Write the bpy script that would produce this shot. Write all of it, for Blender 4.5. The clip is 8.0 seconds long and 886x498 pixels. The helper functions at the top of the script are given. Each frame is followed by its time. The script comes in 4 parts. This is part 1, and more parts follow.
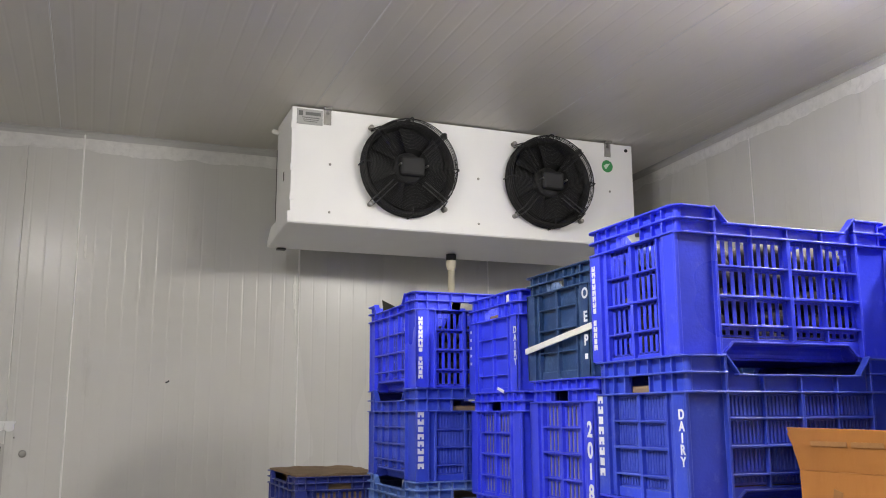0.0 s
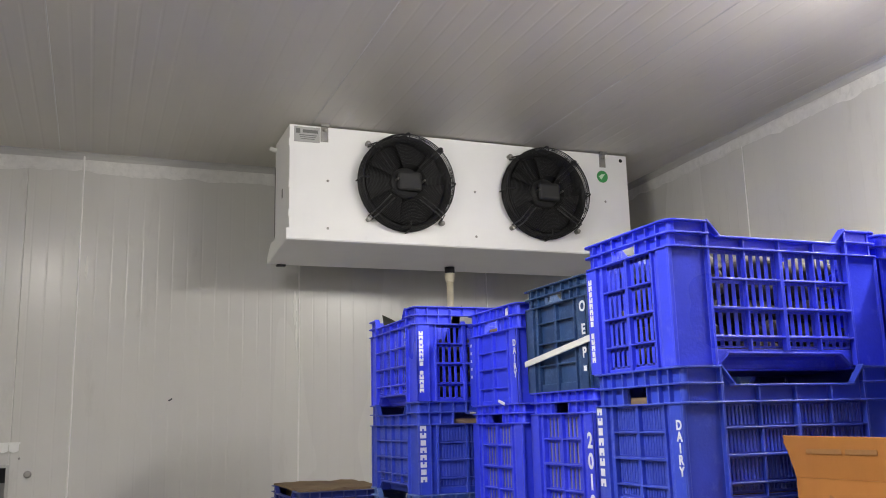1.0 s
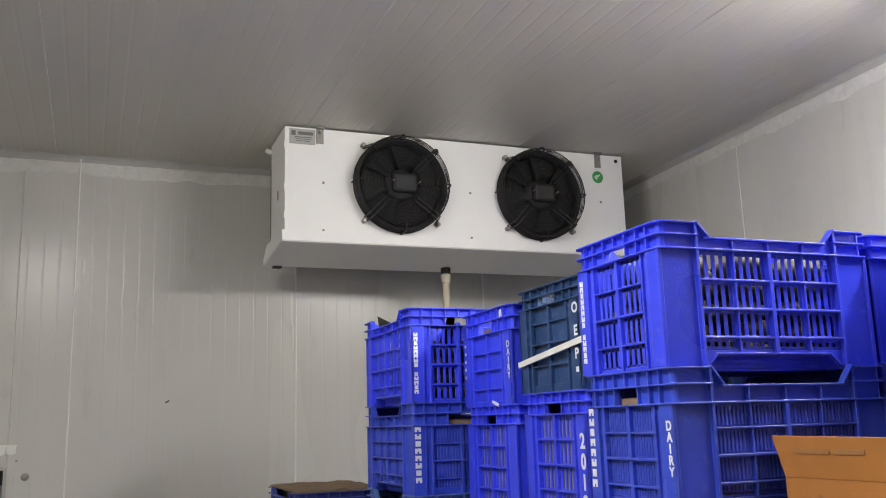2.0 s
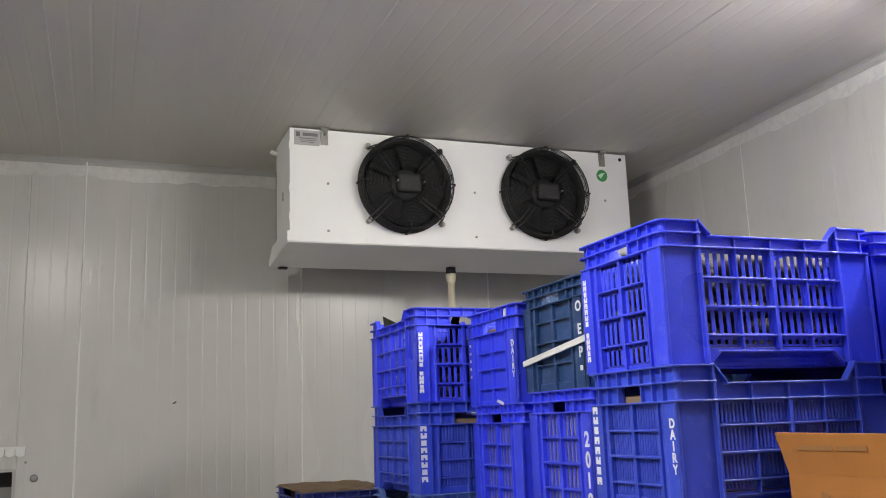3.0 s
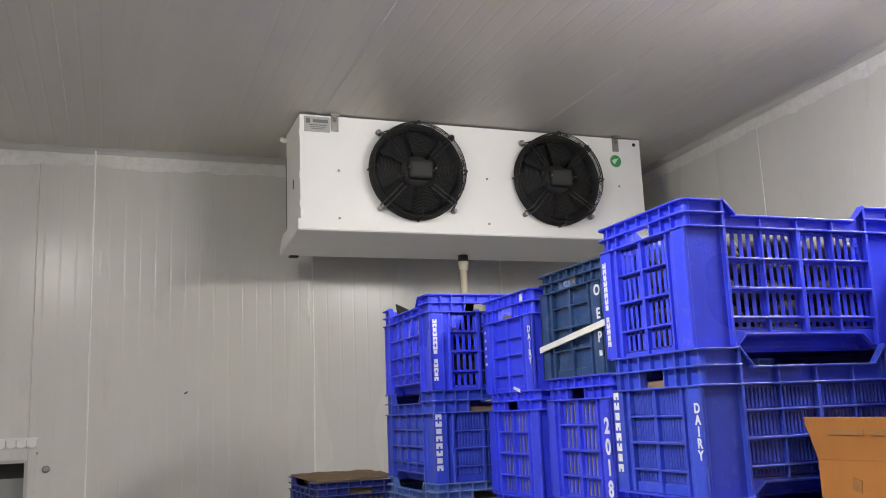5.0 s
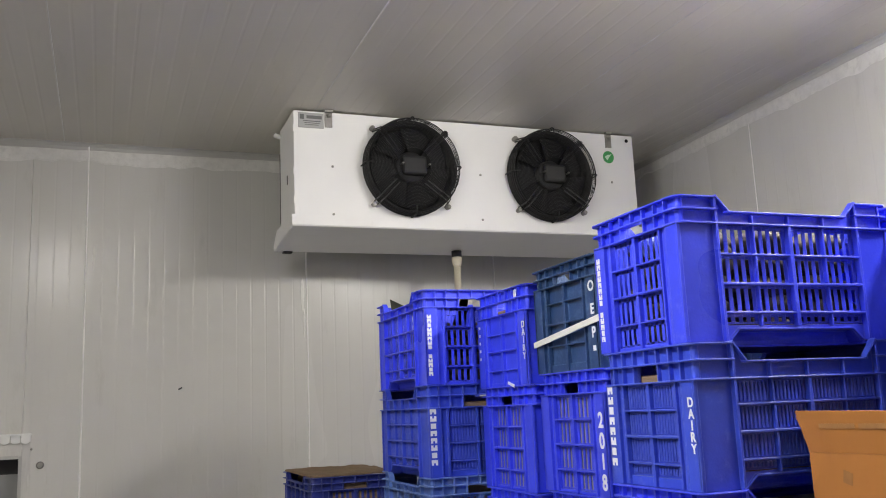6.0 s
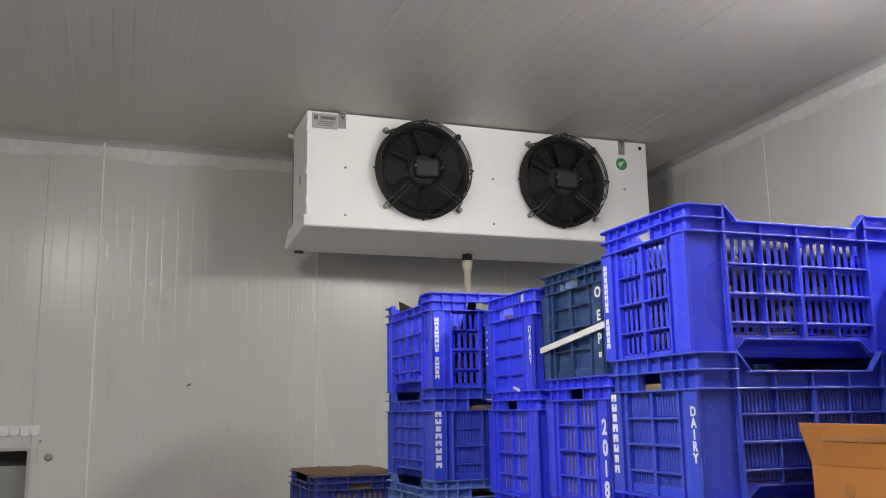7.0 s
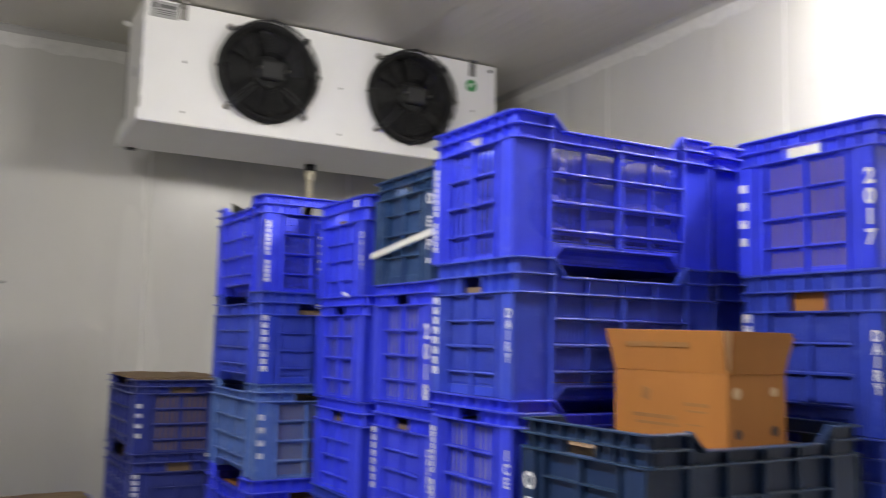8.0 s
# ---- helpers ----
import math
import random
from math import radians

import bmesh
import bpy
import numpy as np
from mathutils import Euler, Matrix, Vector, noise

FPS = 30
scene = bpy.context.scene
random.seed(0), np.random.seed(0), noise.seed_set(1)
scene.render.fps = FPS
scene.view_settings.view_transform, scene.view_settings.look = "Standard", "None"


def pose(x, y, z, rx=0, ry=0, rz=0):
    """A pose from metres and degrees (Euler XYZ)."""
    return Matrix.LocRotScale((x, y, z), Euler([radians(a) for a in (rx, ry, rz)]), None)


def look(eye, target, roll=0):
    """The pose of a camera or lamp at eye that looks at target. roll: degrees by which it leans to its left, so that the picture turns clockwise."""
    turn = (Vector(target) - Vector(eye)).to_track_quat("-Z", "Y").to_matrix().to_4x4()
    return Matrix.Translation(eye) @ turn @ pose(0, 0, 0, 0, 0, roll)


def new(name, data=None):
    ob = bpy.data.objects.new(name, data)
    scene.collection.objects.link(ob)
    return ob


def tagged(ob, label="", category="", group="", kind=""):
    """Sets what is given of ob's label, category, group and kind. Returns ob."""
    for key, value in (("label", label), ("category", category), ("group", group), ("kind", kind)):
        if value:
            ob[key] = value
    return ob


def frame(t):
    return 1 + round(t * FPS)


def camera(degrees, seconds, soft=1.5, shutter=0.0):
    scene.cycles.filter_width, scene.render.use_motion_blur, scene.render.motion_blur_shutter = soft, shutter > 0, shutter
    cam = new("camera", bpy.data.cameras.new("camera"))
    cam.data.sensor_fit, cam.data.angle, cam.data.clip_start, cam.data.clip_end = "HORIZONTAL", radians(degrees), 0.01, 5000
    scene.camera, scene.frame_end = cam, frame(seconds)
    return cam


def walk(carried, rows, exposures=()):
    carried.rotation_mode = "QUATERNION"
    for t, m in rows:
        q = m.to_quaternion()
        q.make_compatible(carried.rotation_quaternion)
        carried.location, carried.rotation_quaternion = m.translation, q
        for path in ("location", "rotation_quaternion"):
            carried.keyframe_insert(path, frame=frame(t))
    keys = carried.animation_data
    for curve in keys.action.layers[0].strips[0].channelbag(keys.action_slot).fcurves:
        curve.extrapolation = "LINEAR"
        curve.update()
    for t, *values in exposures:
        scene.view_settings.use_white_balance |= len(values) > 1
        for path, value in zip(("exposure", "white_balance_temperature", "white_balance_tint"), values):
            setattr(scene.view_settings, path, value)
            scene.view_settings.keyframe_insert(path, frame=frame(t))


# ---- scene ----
cam = camera(53.0, 8.0, 1.0, 0.5)
PATH = [
    (0, (0.341, 0.494, 2.08), (1.06, 2.325, 2.443), -0.3),
    (0.5, (0.318, 0.466, 2.083), (1.049, 2.289, 2.46), -1.0),
    (1, (0.324, 0.455, 2.093), (1.046, 2.28, 2.476), -1.5),
    (1.5, (0.335, 0.447, 2.096), (1.06, 2.271, 2.479), -1.7),
    (3, (0.34, 0.423, 2.095), (1.05, 2.253, 2.477), -2.1),
    (3.5, (0.346, 0.449, 2.094), (1.041, 2.285, 2.475), -2.2),
    (4, (0.345, 0.462, 2.091), (1.034, 2.302, 2.466), -2.2),
    (4.5, (0.347, 0.481, 2.087), (1.034, 2.323, 2.456), -2.3),
    (6, (0.329, 0.469, 2.084), (1.038, 2.305, 2.437), -2.5),
    (6.5, (0.334, 0.457, 2.086), (1.049, 2.292, 2.435), -2.5),
    (7, (0.342, 0.458, 2.082), (1.022, 2.304, 2.443), -1.0),
    (7.2, (0.345, 0.461, 2.076), (1.031, 2.309, 2.413), -0.4),
    (7.5, (0.348, 0.463, 2.057), (1.099, 2.296, 2.33), 0.4),
    (7.7, (0.376, 0.478, 2.042), (1.201, 2.285, 2.275), 0.6),
    (7.8, (0.393, 0.483, 2.023), (1.262, 2.27, 2.244), 0.9),
    (7.9, (0.407, 0.485, 2.023), (1.33, 2.247, 2.229), 1.2),
    (8, (0.41, 0.474, 2.015), (1.4, 2.2, 2.217), 1.3),
]
EXPOSURES = [(0, 0.04), (0.5, 0.03), (1, -0.02), (1.5, -0.13), (3, -0.12), (3.5, 0.08), (4, 0.06), (4.5, 0.0), (6, -0.03), (7, -0.14), (7.5, -0.08), (8, -0.09)]
walk(cam, [(t, look(eye, target, roll)) for t, eye, target, roll in PATH], EXPOSURES)

# ---- world and light: a closed cold room lit by two tube lamps ----
world = bpy.data.worlds.new("world")
world.use_nodes = True
world.node_tree.nodes["Background"].inputs["Color"].default_value = (0.5, 0.5, 0.5, 1)
world.node_tree.nodes["Background"].inputs["Strength"].default_value = 0.02
scene.world = world
LAMP_MAIN, LAMP_SIDE = 480.0, 485.0
CEIL, BACK = 3.525, 5.29


# ---- materials ----
def mat(name, colour, rough=0.5, metal=0.0, spots=0.06, scale=18.0, bump=0.0, bscale=140.0, vary=0.0, edge=0.0, wear=None, wear_at=0.66, stretch=(1, 1, 1), shine=0.5, rub_glint=None):
    """Principled surface with colour changes at two scales, gloss changes, fine relief and optional worn patches."""
    m = bpy.data.materials.new(name)
    m.use_nodes = True
    nt = m.node_tree
    b = nt.nodes["Principled BSDF"]
    link = nt.links.new
    tc = nt.nodes.new("ShaderNodeTexCoord")
    mp = nt.nodes.new("ShaderNodeMapping")
    mp.inputs["Scale"].default_value = stretch
    info = nt.nodes.new("ShaderNodeObjectInfo")
    link(tc.outputs["Object"], mp.inputs["Vector"])
    shift = nt.nodes.new("ShaderNodeVectorMath")
    shift.operation = "ADD"
    link(mp.outputs["Vector"], shift.inputs[0])
    link(info.outputs["Location"], shift.inputs[1])
    n1 = nt.nodes.new("ShaderNodeTexNoise")
    n1.inputs["Scale"].default_value, n1.inputs["Detail"].default_value = scale, 5
    n2 = nt.nodes.new("ShaderNodeTexNoise")
    n2.inputs["Scale"].default_value, n2.inputs["Detail"].default_value = scale * 0.13, 3
    for n in (n1, n2):
        link(shift.outputs["Vector"], n.inputs["Vector"])
    add = nt.nodes.new("ShaderNodeMath")
    add.operation = "ADD"
    link(n1.outputs["Fac"], add.inputs[0])
    link(n2.outputs["Fac"], add.inputs[1])
    rng = nt.nodes.new("ShaderNodeMapRange")
    rng.inputs["From Min"].default_value, rng.inputs["From Max"].default_value = 0.6, 1.4
    rng.inputs["To Min"].default_value, rng.inputs["To Max"].default_value = 1 - spots, 1 + spots
    link(add.outputs[0], rng.inputs["Value"])
    hsv = nt.nodes.new("ShaderNodeHueSaturation")
    hsv.inputs["Color"].default_value = (*colour, 1)
    val = nt.nodes.new("ShaderNodeMath")
    val.operation = "MULTIPLY_ADD"
    link(info.outputs["Random"], val.inputs[0])
    val.inputs[1].default_value, val.inputs[2].default_value = 2 * vary, 1 - vary
    mul = nt.nodes.new("ShaderNodeMath")
    mul.operation = "MULTIPLY"
    link(val.outputs[0], mul.inputs[0])
    link(rng.outputs["Result"], mul.inputs[1])
    link(mul.outputs[0], hsv.inputs["Value"])
    out = hsv.outputs["Color"]
    if wear:
        n3 = nt.nodes.new("ShaderNodeTexNoise")
        n3.inputs["Scale"].default_value, n3.inputs["Detail"].default_value, n3.inputs["Roughness"].default_value = scale * 1.6, 8, 0.7
        link(shift.outputs["Vector"], n3.inputs["Vector"])
        r3 = nt.nodes.new("ShaderNodeMapRange")
        r3.inputs["From Min"].default_value, r3.inputs["From Max"].default_value = wear_at, wear_at + 0.12
        r3.inputs["To Max"].default_value = 0.7
        link(n3.outputs["Fac"], r3.inputs["Value"])
        mix = nt.nodes.new("ShaderNodeMix")
        mix.data_type = "RGBA"
        link(r3.outputs["Result"], mix.inputs["Factor"])
        link(out, mix.inputs["A"])
        mix.inputs["B"].default_value = (*wear, 1)
        out = mix.outputs["Result"]
    if rub_glint:
        # edges pale from rubbing and a painted highlight: where the rounded normal leaves the flat one, broken up by
        # grain
        soft = nt.nodes.new("ShaderNodeBevel")
        soft.samples = 4
        soft.inputs["Radius"].default_value = 0.0035
        flat = nt.nodes.new("ShaderNodeNewGeometry")
        dot = nt.nodes.new("ShaderNodeVectorMath")
        dot.operation = "DOT_PRODUCT"
        link(soft.outputs["Normal"], dot.inputs[0])
        link(flat.outputs["True Normal"], dot.inputs[1])
        r5 = nt.nodes.new("ShaderNodeMapRange")
        r5.inputs["From Min"].default_value, r5.inputs["From Max"].default_value = 0.985, 0.8
        link(dot.outputs["Value"], r5.inputs["Value"])
        m5 = nt.nodes.new("ShaderNodeMath")
        m5.operation = "MULTIPLY"
        link(r5.outputs["Result"], m5.inputs[0])
        link(n1.outputs["Fac"], m5.inputs[1])
        mix5 = nt.nodes.new("ShaderNodeMix")
        mix5.data_type = "RGBA"
        link(m5.outputs[0], mix5.inputs["Factor"])
        link(out, mix5.inputs["A"])
        mix5.inputs["B"].default_value = (*rub_glint, 1)
        out = mix5.outputs["Result"]
    link(out, b.inputs["Base Color"])
    rr = nt.nodes.new("ShaderNodeMapRange")
    rr.inputs["From Min"].default_value, rr.inputs["From Max"].default_value = 0.3, 0.7
    rr.inputs["To Min"].default_value, rr.inputs["To Max"].default_value = max(rough - 0.07, 0.03), min(rough + 0.09, 1)
    link(n2.outputs["Fac"], rr.inputs["Value"])
    link(rr.outputs["Result"], b.inputs["Roughness"])
    b.inputs["Metallic"].default_value = metal
    b.inputs["Specular IOR Level"].default_value = shine
    if edge and not bump:
        rd = nt.nodes.new("ShaderNodeBevel")
        rd.samples = 4
        rd.inputs["Radius"].default_value = edge
        link(rd.outputs["Normal"], b.inputs["Normal"])
    if bump:
        n4 = nt.nodes.new("ShaderNodeTexNoise")
        n4.inputs["Scale"].default_value, n4.inputs["Detail"].default_value = bscale, 3
        link(shift.outputs["Vector"], n4.inputs["Vector"])
        bp = nt.nodes.new("ShaderNodeBump")
        bp.inputs["Strength"].default_value, bp.inputs["Distance"].default_value = bump, 0.004
        link(n4.outputs["Fac"], bp.inputs["Height"])
        link(bp.outputs["Normal"], b.inputs["Normal"])
        if edge:
            rd = nt.nodes.new("ShaderNodeBevel")
            rd.samples = 4
            rd.inputs["Radius"].default_value = edge
            link(rd.outputs["Normal"], bp.inputs["Normal"])
    return m


def glow(name, colour, strength):
    m = bpy.data.materials.new(name)
    m.use_nodes = True
    b = m.node_tree.nodes["Principled BSDF"]
    b.inputs["Base Color"].default_value = (*colour, 1)
    b.inputs["Emission Color"].default_value = (*colour, 1)
    b.inputs["Emission Strength"].default_value = strength
    return m


PANEL = mat("painted_panel_steel", (0.585, 0.575, 0.545), 0.23, 0, 0.05, 5, 0.05, 9, stretch=(1, 1, 0.25), vary=0.02, shine=0.4, wear=(0.5, 0.49, 0.46), wear_at=0.6)
CEILING = mat("painted_ceiling_steel", (0.66, 0.63, 0.56), 0.46, 0, 0.07, 5, 0.06, 8, stretch=(1, 0.2, 1), wear=(0.58, 0.555, 0.49), wear_at=0.6)
SEAM = mat("painted_joint", (0.7, 0.69, 0.65), 0.45, 0, 0.1, 20)
SMEAR = mat("wiped_sealant", (0.67, 0.66, 0.63), 0.5, 0, 0.12, 24, 0.2, 60, wear=(0.58, 0.57, 0.54), wear_at=0.5)
SEAL = mat("white_silicone", (0.8, 0.79, 0.76), 0.55, 0, 0.08, 30, 0.2, 60)
# darker than the panels: the shadow line under the ceiling is in this grey
COVE = mat("shade_grey_cove_trim", (0.42, 0.41, 0.39), 0.4, 0, 0.08, 12, 0.1, 40)
FLOOR = mat("concrete_floor", (0.3, 0.3, 0.29), 0.6, 0, 0.2, 8, 0.3, 60, wear=(0.2, 0.2, 0.19), wear_at=0.55)
BLUE = mat("blue_crate_plastic", (0.038, 0.06, 0.8), 0.33, 0, 0.16, 16, 0.14, 150, edge=0.003, vary=0.1, wear=(0.095, 0.125, 0.82), wear_at=0.58, rub_glint=(0.2, 0.24, 0.92))
DULL = mat("dull_blue_crate_plastic", (0.03, 0.062, 0.52), 0.37, 0, 0.2, 15, 0.14, 150, edge=0.003, vary=0.1, wear=(0.085, 0.125, 0.58), wear_at=0.56, rub_glint=(0.18, 0.24, 0.74))
# DULL darkened: the shade over the far stack is put into this colour
DULLSHADE = mat("shaded_dull_blue_crate_plastic", (0.026, 0.04, 0.25), 0.4, 0, 0.2, 15, 0.14, 150, edge=0.003, vary=0.1, wear=(0.07, 0.09, 0.3), wear_at=0.56, rub_glint=(0.16, 0.18, 0.45))
FADED = mat("faded_blue_crate_plastic", (0.08, 0.165, 0.5), 0.48, 0, 0.2, 15, 0.14, 150, edge=0.003, wear=(0.2, 0.28, 0.54), wear_at=0.52, rub_glint=(0.35, 0.43, 0.7))
NAVY = mat("navy_crate_plastic", (0.016, 0.05, 0.16), 0.4, 0, 0.22, 15, 0.14, 150, edge=0.003, wear=(0.06, 0.11, 0.24), wear_at=0.54, rub_glint=(0.1, 0.18, 0.32))
# NAVY darkened: the shade on the front crate is part of this colour
NAVYSHADE = mat("shaded_navy_crate_plastic", (0.007, 0.024, 0.085), 0.42, 0, 0.16, 20, 0.12, 160, edge=0.003, wear=(0.03, 0.07, 0.13), wear_at=0.6, rub_glint=(0.07, 0.14, 0.22))
INK = mat("white_print", (0.8, 0.8, 0.84), 0.5, 0, 0.08, 60)
CARD = mat("brown_cardboard", (0.37, 0.148, 0.03), 0.8, 0, 0.1, 14, 0.25, 90, stretch=(1, 1, 0.3))
CARDGREY = mat("old_brown_cardboard", (0.23, 0.155, 0.09), 0.85, 0, 0.2, 12, 0.3, 60)
PRINT = mat("faded_grey_print", (0.27, 0.13, 0.04), 0.8, 0, 0.15, 60)
TAPE = mat("pale_tape", (0.62, 0.46, 0.28), 0.4, 0, 0.08, 30)
WHITE = mat("white_powder_coat", (0.8, 0.795, 0.785), 0.38, 0, 0.03, 8, 0.05, 220, wear=(0.68, 0.67, 0.65), wear_at=0.66)
BLACK = mat("black_fan_plastic", (0.02, 0.02, 0.0205), 0.65, 0, 0.2, 20, 0.1, 120, shine=0.2)
BLADE = mat("matt_black_blade", (0.016, 0.016, 0.0165), 0.75, 0, 0.2, 20, shine=0.12)
WIRE = mat("black_coated_wire", (0.022, 0.022, 0.023), 0.42, 0, 0.2, 30, shine=0.25)
STRUT = mat("dark_steel_strut", (0.09, 0.09, 0.092), 0.4, 0.5, 0.2, 30)
MOTOR = mat("dark_motor_housing", (0.021, 0.021, 0.022), 0.6, 0, 0.2, 30, shine=0.3)
STEEL = mat("galvanised_steel", (0.33, 0.32, 0.3), 0.42, 0.85, 0.18, 40, 0.1, 90)
PLATE = mat("silver_label", (0.36, 0.36, 0.355), 0.45, 0.3, 0.12, 40)
STEELPRINT = mat("grey_print", (0.12, 0.12, 0.12), 0.5)
GOODS = mat("pale_grey_wrapped_goods", (0.46, 0.42, 0.41), 0.5, 0, 0.25, 24, 0.3, 40)
GREEN = mat("green_sticker", (0.05, 0.3, 0.09), 0.4, 0, 0.1, 50)
PALE = mat("pale_sticker", (0.6, 0.75, 0.6), 0.4, 0, 0.05, 50)
PVC = mat("cream_pipe_plastic", (0.68, 0.62, 0.48), 0.4, 0, 0.08, 20)
# for dark parts, and for the shade painted in gaps, slots and holes
DARK = mat("dark_parts_and_recess_shade", (0.03, 0.03, 0.032), 0.6, 0, 0.1, 10)
STRIP = mat("grey_strip_curtain", (0.3, 0.3, 0.3), 0.25, 0, 0.12, 8)
POUCH = mat("dusty_pouch_film", (0.115, 0.1, 0.1), 0.8, 0, 0.2, 26, 0.3, 40, shine=0.12)
FILM = mat("pale_blue_film", (0.5, 0.58, 0.72), 0.25, 0, 0.1, 30, 0.2, 60)
PEEL = mat("dark_green_flap", (0.06, 0.06, 0.04), 0.6, 0, 0.2, 30)
LATH = mat("white_plastic_lath", (0.74, 0.74, 0.72), 0.4, 0, 0.06, 30)


# ---- building helpers ----
def mesh(name, bm, material):
    me = bpy.data.meshes.new(name)
    bmesh.ops.recalc_face_normals(bm, faces=bm.faces)
    bm.to_mesh(me)
    bm.free()
    me.materials.append(material)
    return me


def part(name, bm, material, parent=None, label=""):
    """Links a bmesh, or a finished mesh, as one object under a thing or a part."""
    me = bm if isinstance(bm, bpy.types.Mesh) else mesh(name, bm, material)
    ob = new(name, me)
    ob.parent = parent
    return tagged(ob, label)


def setting(name, bm, material, label, category):
    return tagged(part(name, bm, material), label, category, kind="structure")


def smooth(me):
    me.polygons.foreach_set("use_smooth", [True] * len(me.polygons))
    return me


def prism(bm, outline, d0, d1, place=lambda u, d, z: (u, d, z)):
    """A prism of the outline in (u, z), from depth d0 to d1."""
    a = [bm.verts.new(place(u, d0, z)) for u, z in outline]
    b = [bm.verts.new(place(u, d1, z)) for u, z in outline]
    n = len(outline)
    bm.faces.new(a)
    bm.faces.new(b[::-1])
    for i in range(n):
        bm.faces.new((a[i], b[i], b[(i + 1) % n], a[(i + 1) % n]))


def box(bm, x0, x1, y0, y1, z0, z1, place=lambda x, y, z: (x, y, z)):
    prism(bm, ((x0, z0), (x1, z0), (x1, z1), (x0, z1)), y0, y1, place)


def soft_box(x0, x1, y0, y1, z0, z1, r=0.006, seg=2):
    bm = bmesh.new()
    box(bm, x0, x1, y0, y1, z0, z1)
    bmesh.ops.recalc_face_normals(bm, faces=bm.faces)
    bmesh.ops.bevel(bm, geom=bm.edges[:], offset=r, segments=seg, affect="EDGES", profile=0.5)
    return bm


def tube(bm, points, r, n=8, closed=False):
    """A round bar along the points."""
    pts = [Vector(p) for p in points]
    rings = []
    m = len(pts)
    for i, p in enumerate(pts):
        a = pts[i - 1] if i or closed else p
        b = pts[(i + 1) % m] if i < m - 1 or closed else p
        t = (b - a).normalized()
        s = t.cross(Vector((0, 0, 1)) if abs(t.z) < 0.9 else Vector((1, 0, 0))).normalized()
        w = s.cross(t)
        rings.append([bm.verts.new(p + r * (math.cos(k) * s + math.sin(k) * w)) for k in (2 * math.pi * j / n for j in range(n))])
    for i in range(m if closed else m - 1):
        p, q = rings[i], rings[(i + 1) % m]
        for j in range(n):
            bm.faces.new((p[j], p[(j + 1) % n], q[(j + 1) % n], q[j]))
    if not closed:
        bm.faces.new(rings[0])
        bm.faces.new(rings[-1][::-1])


def lathe(bm, profile, n=48, place=lambda x, y, z: (x, y, z), closed=False):
    """Turns a profile of (radius, height) round an axis."""
    rings = [[bm.verts.new(place(r * math.cos(a), r * math.sin(a), h)) for a in (2 * math.pi * j / n for j in range(n))] for r, h in profile]
    for i in range(len(rings) - (0 if closed else 1)):
        p, q = rings[i], rings[(i + 1) % len(rings)]
        for j in range(n):
            bm.faces.new((p[j], p[(j + 1) % n], q[(j + 1) % n], q[j]))
    if not closed:
        bm.faces.new(rings[0])
        bm.faces.new(rings[-1][::-1])


def thing(name, label, category, group="", at=None):
    e = new(name)
    e.empty_display_size = 0.1
    if at is not None:
        e.matrix_basis = at
    return tagged(e, label, category, group)


# ---- large structure ----
WEST, SOUTH = -2.3, -2.4
EAST0, EAST1 = Vector((3.067, SOUTH)), Vector((3.413, BACK))  # the east wall stands a little out of square


def ribbed(bm, width, height, place, gap=0.0756, w=0.006, d=0.0004, thick=0.06):
    """One insulated panel: a face with shallow vertical grooves, and its back and sides."""
    prof = [(0.0, 0.003), (0.004, 0.0)]
    k = 1
    while k * gap < width - 0.03:
        u = k * gap
        prof += [(u - w, 0.0), (u - w * 0.3, d), (u + w * 0.3, d), (u + w, 0.0)]
        k += 1
    prof += [(width - 0.004, 0.0), (width, 0.003)]
    lo = [bm.verts.new(place(u, dd, 0)) for u, dd in prof]
    hi = [bm.verts.new(place(u, dd, height)) for u, dd in prof]
    for i in range(len(prof) - 1):
        bm.faces.new((lo[i], lo[i + 1], hi[i + 1], hi[i]))
    bl = [bm.verts.new(place(u, thick, 0)) for u in (0, width)]
    bh = [bm.verts.new(place(u, thick, height)) for u in (0, width)]
    bm.faces.new((bl[0], bl[1], bh[1], bh[0]))
    bm.faces.new((lo[0], hi[0], bh[0], bl[0]))
    bm.faces.new((lo[-1], hi[-1], bh[1], bl[1]))
    bm.faces.new(lo + bl[::-1])
    bm.faces.new(hi + bh[::-1])


PW = 1.138
bm = bmesh.new()
box(bm, WEST - 0.1, 3.7, SOUTH - 0.1, BACK + 0.2, -0.1, 0)
setting("floor", bm, FLOOR, "bare grey concrete floor of the cold room", "floor")

bm = bmesh.new()
x = 1.255 - 4 * PW
while x < 3.7:
    ribbed(bm, PW, BACK + 0.3 - SOUTH, lambda u, d, h, x=x: (x + u, SOUTH - 0.1 + h, CEIL + d), w=0.008, d=0.0007)
    x += PW
setting("ceiling", bm, CEILING, "ribbed grey painted insulated panel ceiling", "ceiling")

for i, x in enumerate((0.117, 1.255, 2.393)):
    bm = bmesh.new()
    tube(bm, [(x + 0.003 * noise.noise((y * 2.0, x, 0)), y, CEIL + 0.0012) for y in np.linspace(SOUTH, BACK - 0.03, 60)], 0.0026, 5)
    setting("ceiling_joint_%d" % (i + 1), bm, SEAM, "thin pale sealant bead along a ceiling panel joint", "trim")

# doorway in the north wall, near the corner with the west
DOOR_X0, DOOR_X1, DOOR_Z = -0.93, -0.029, 1.945


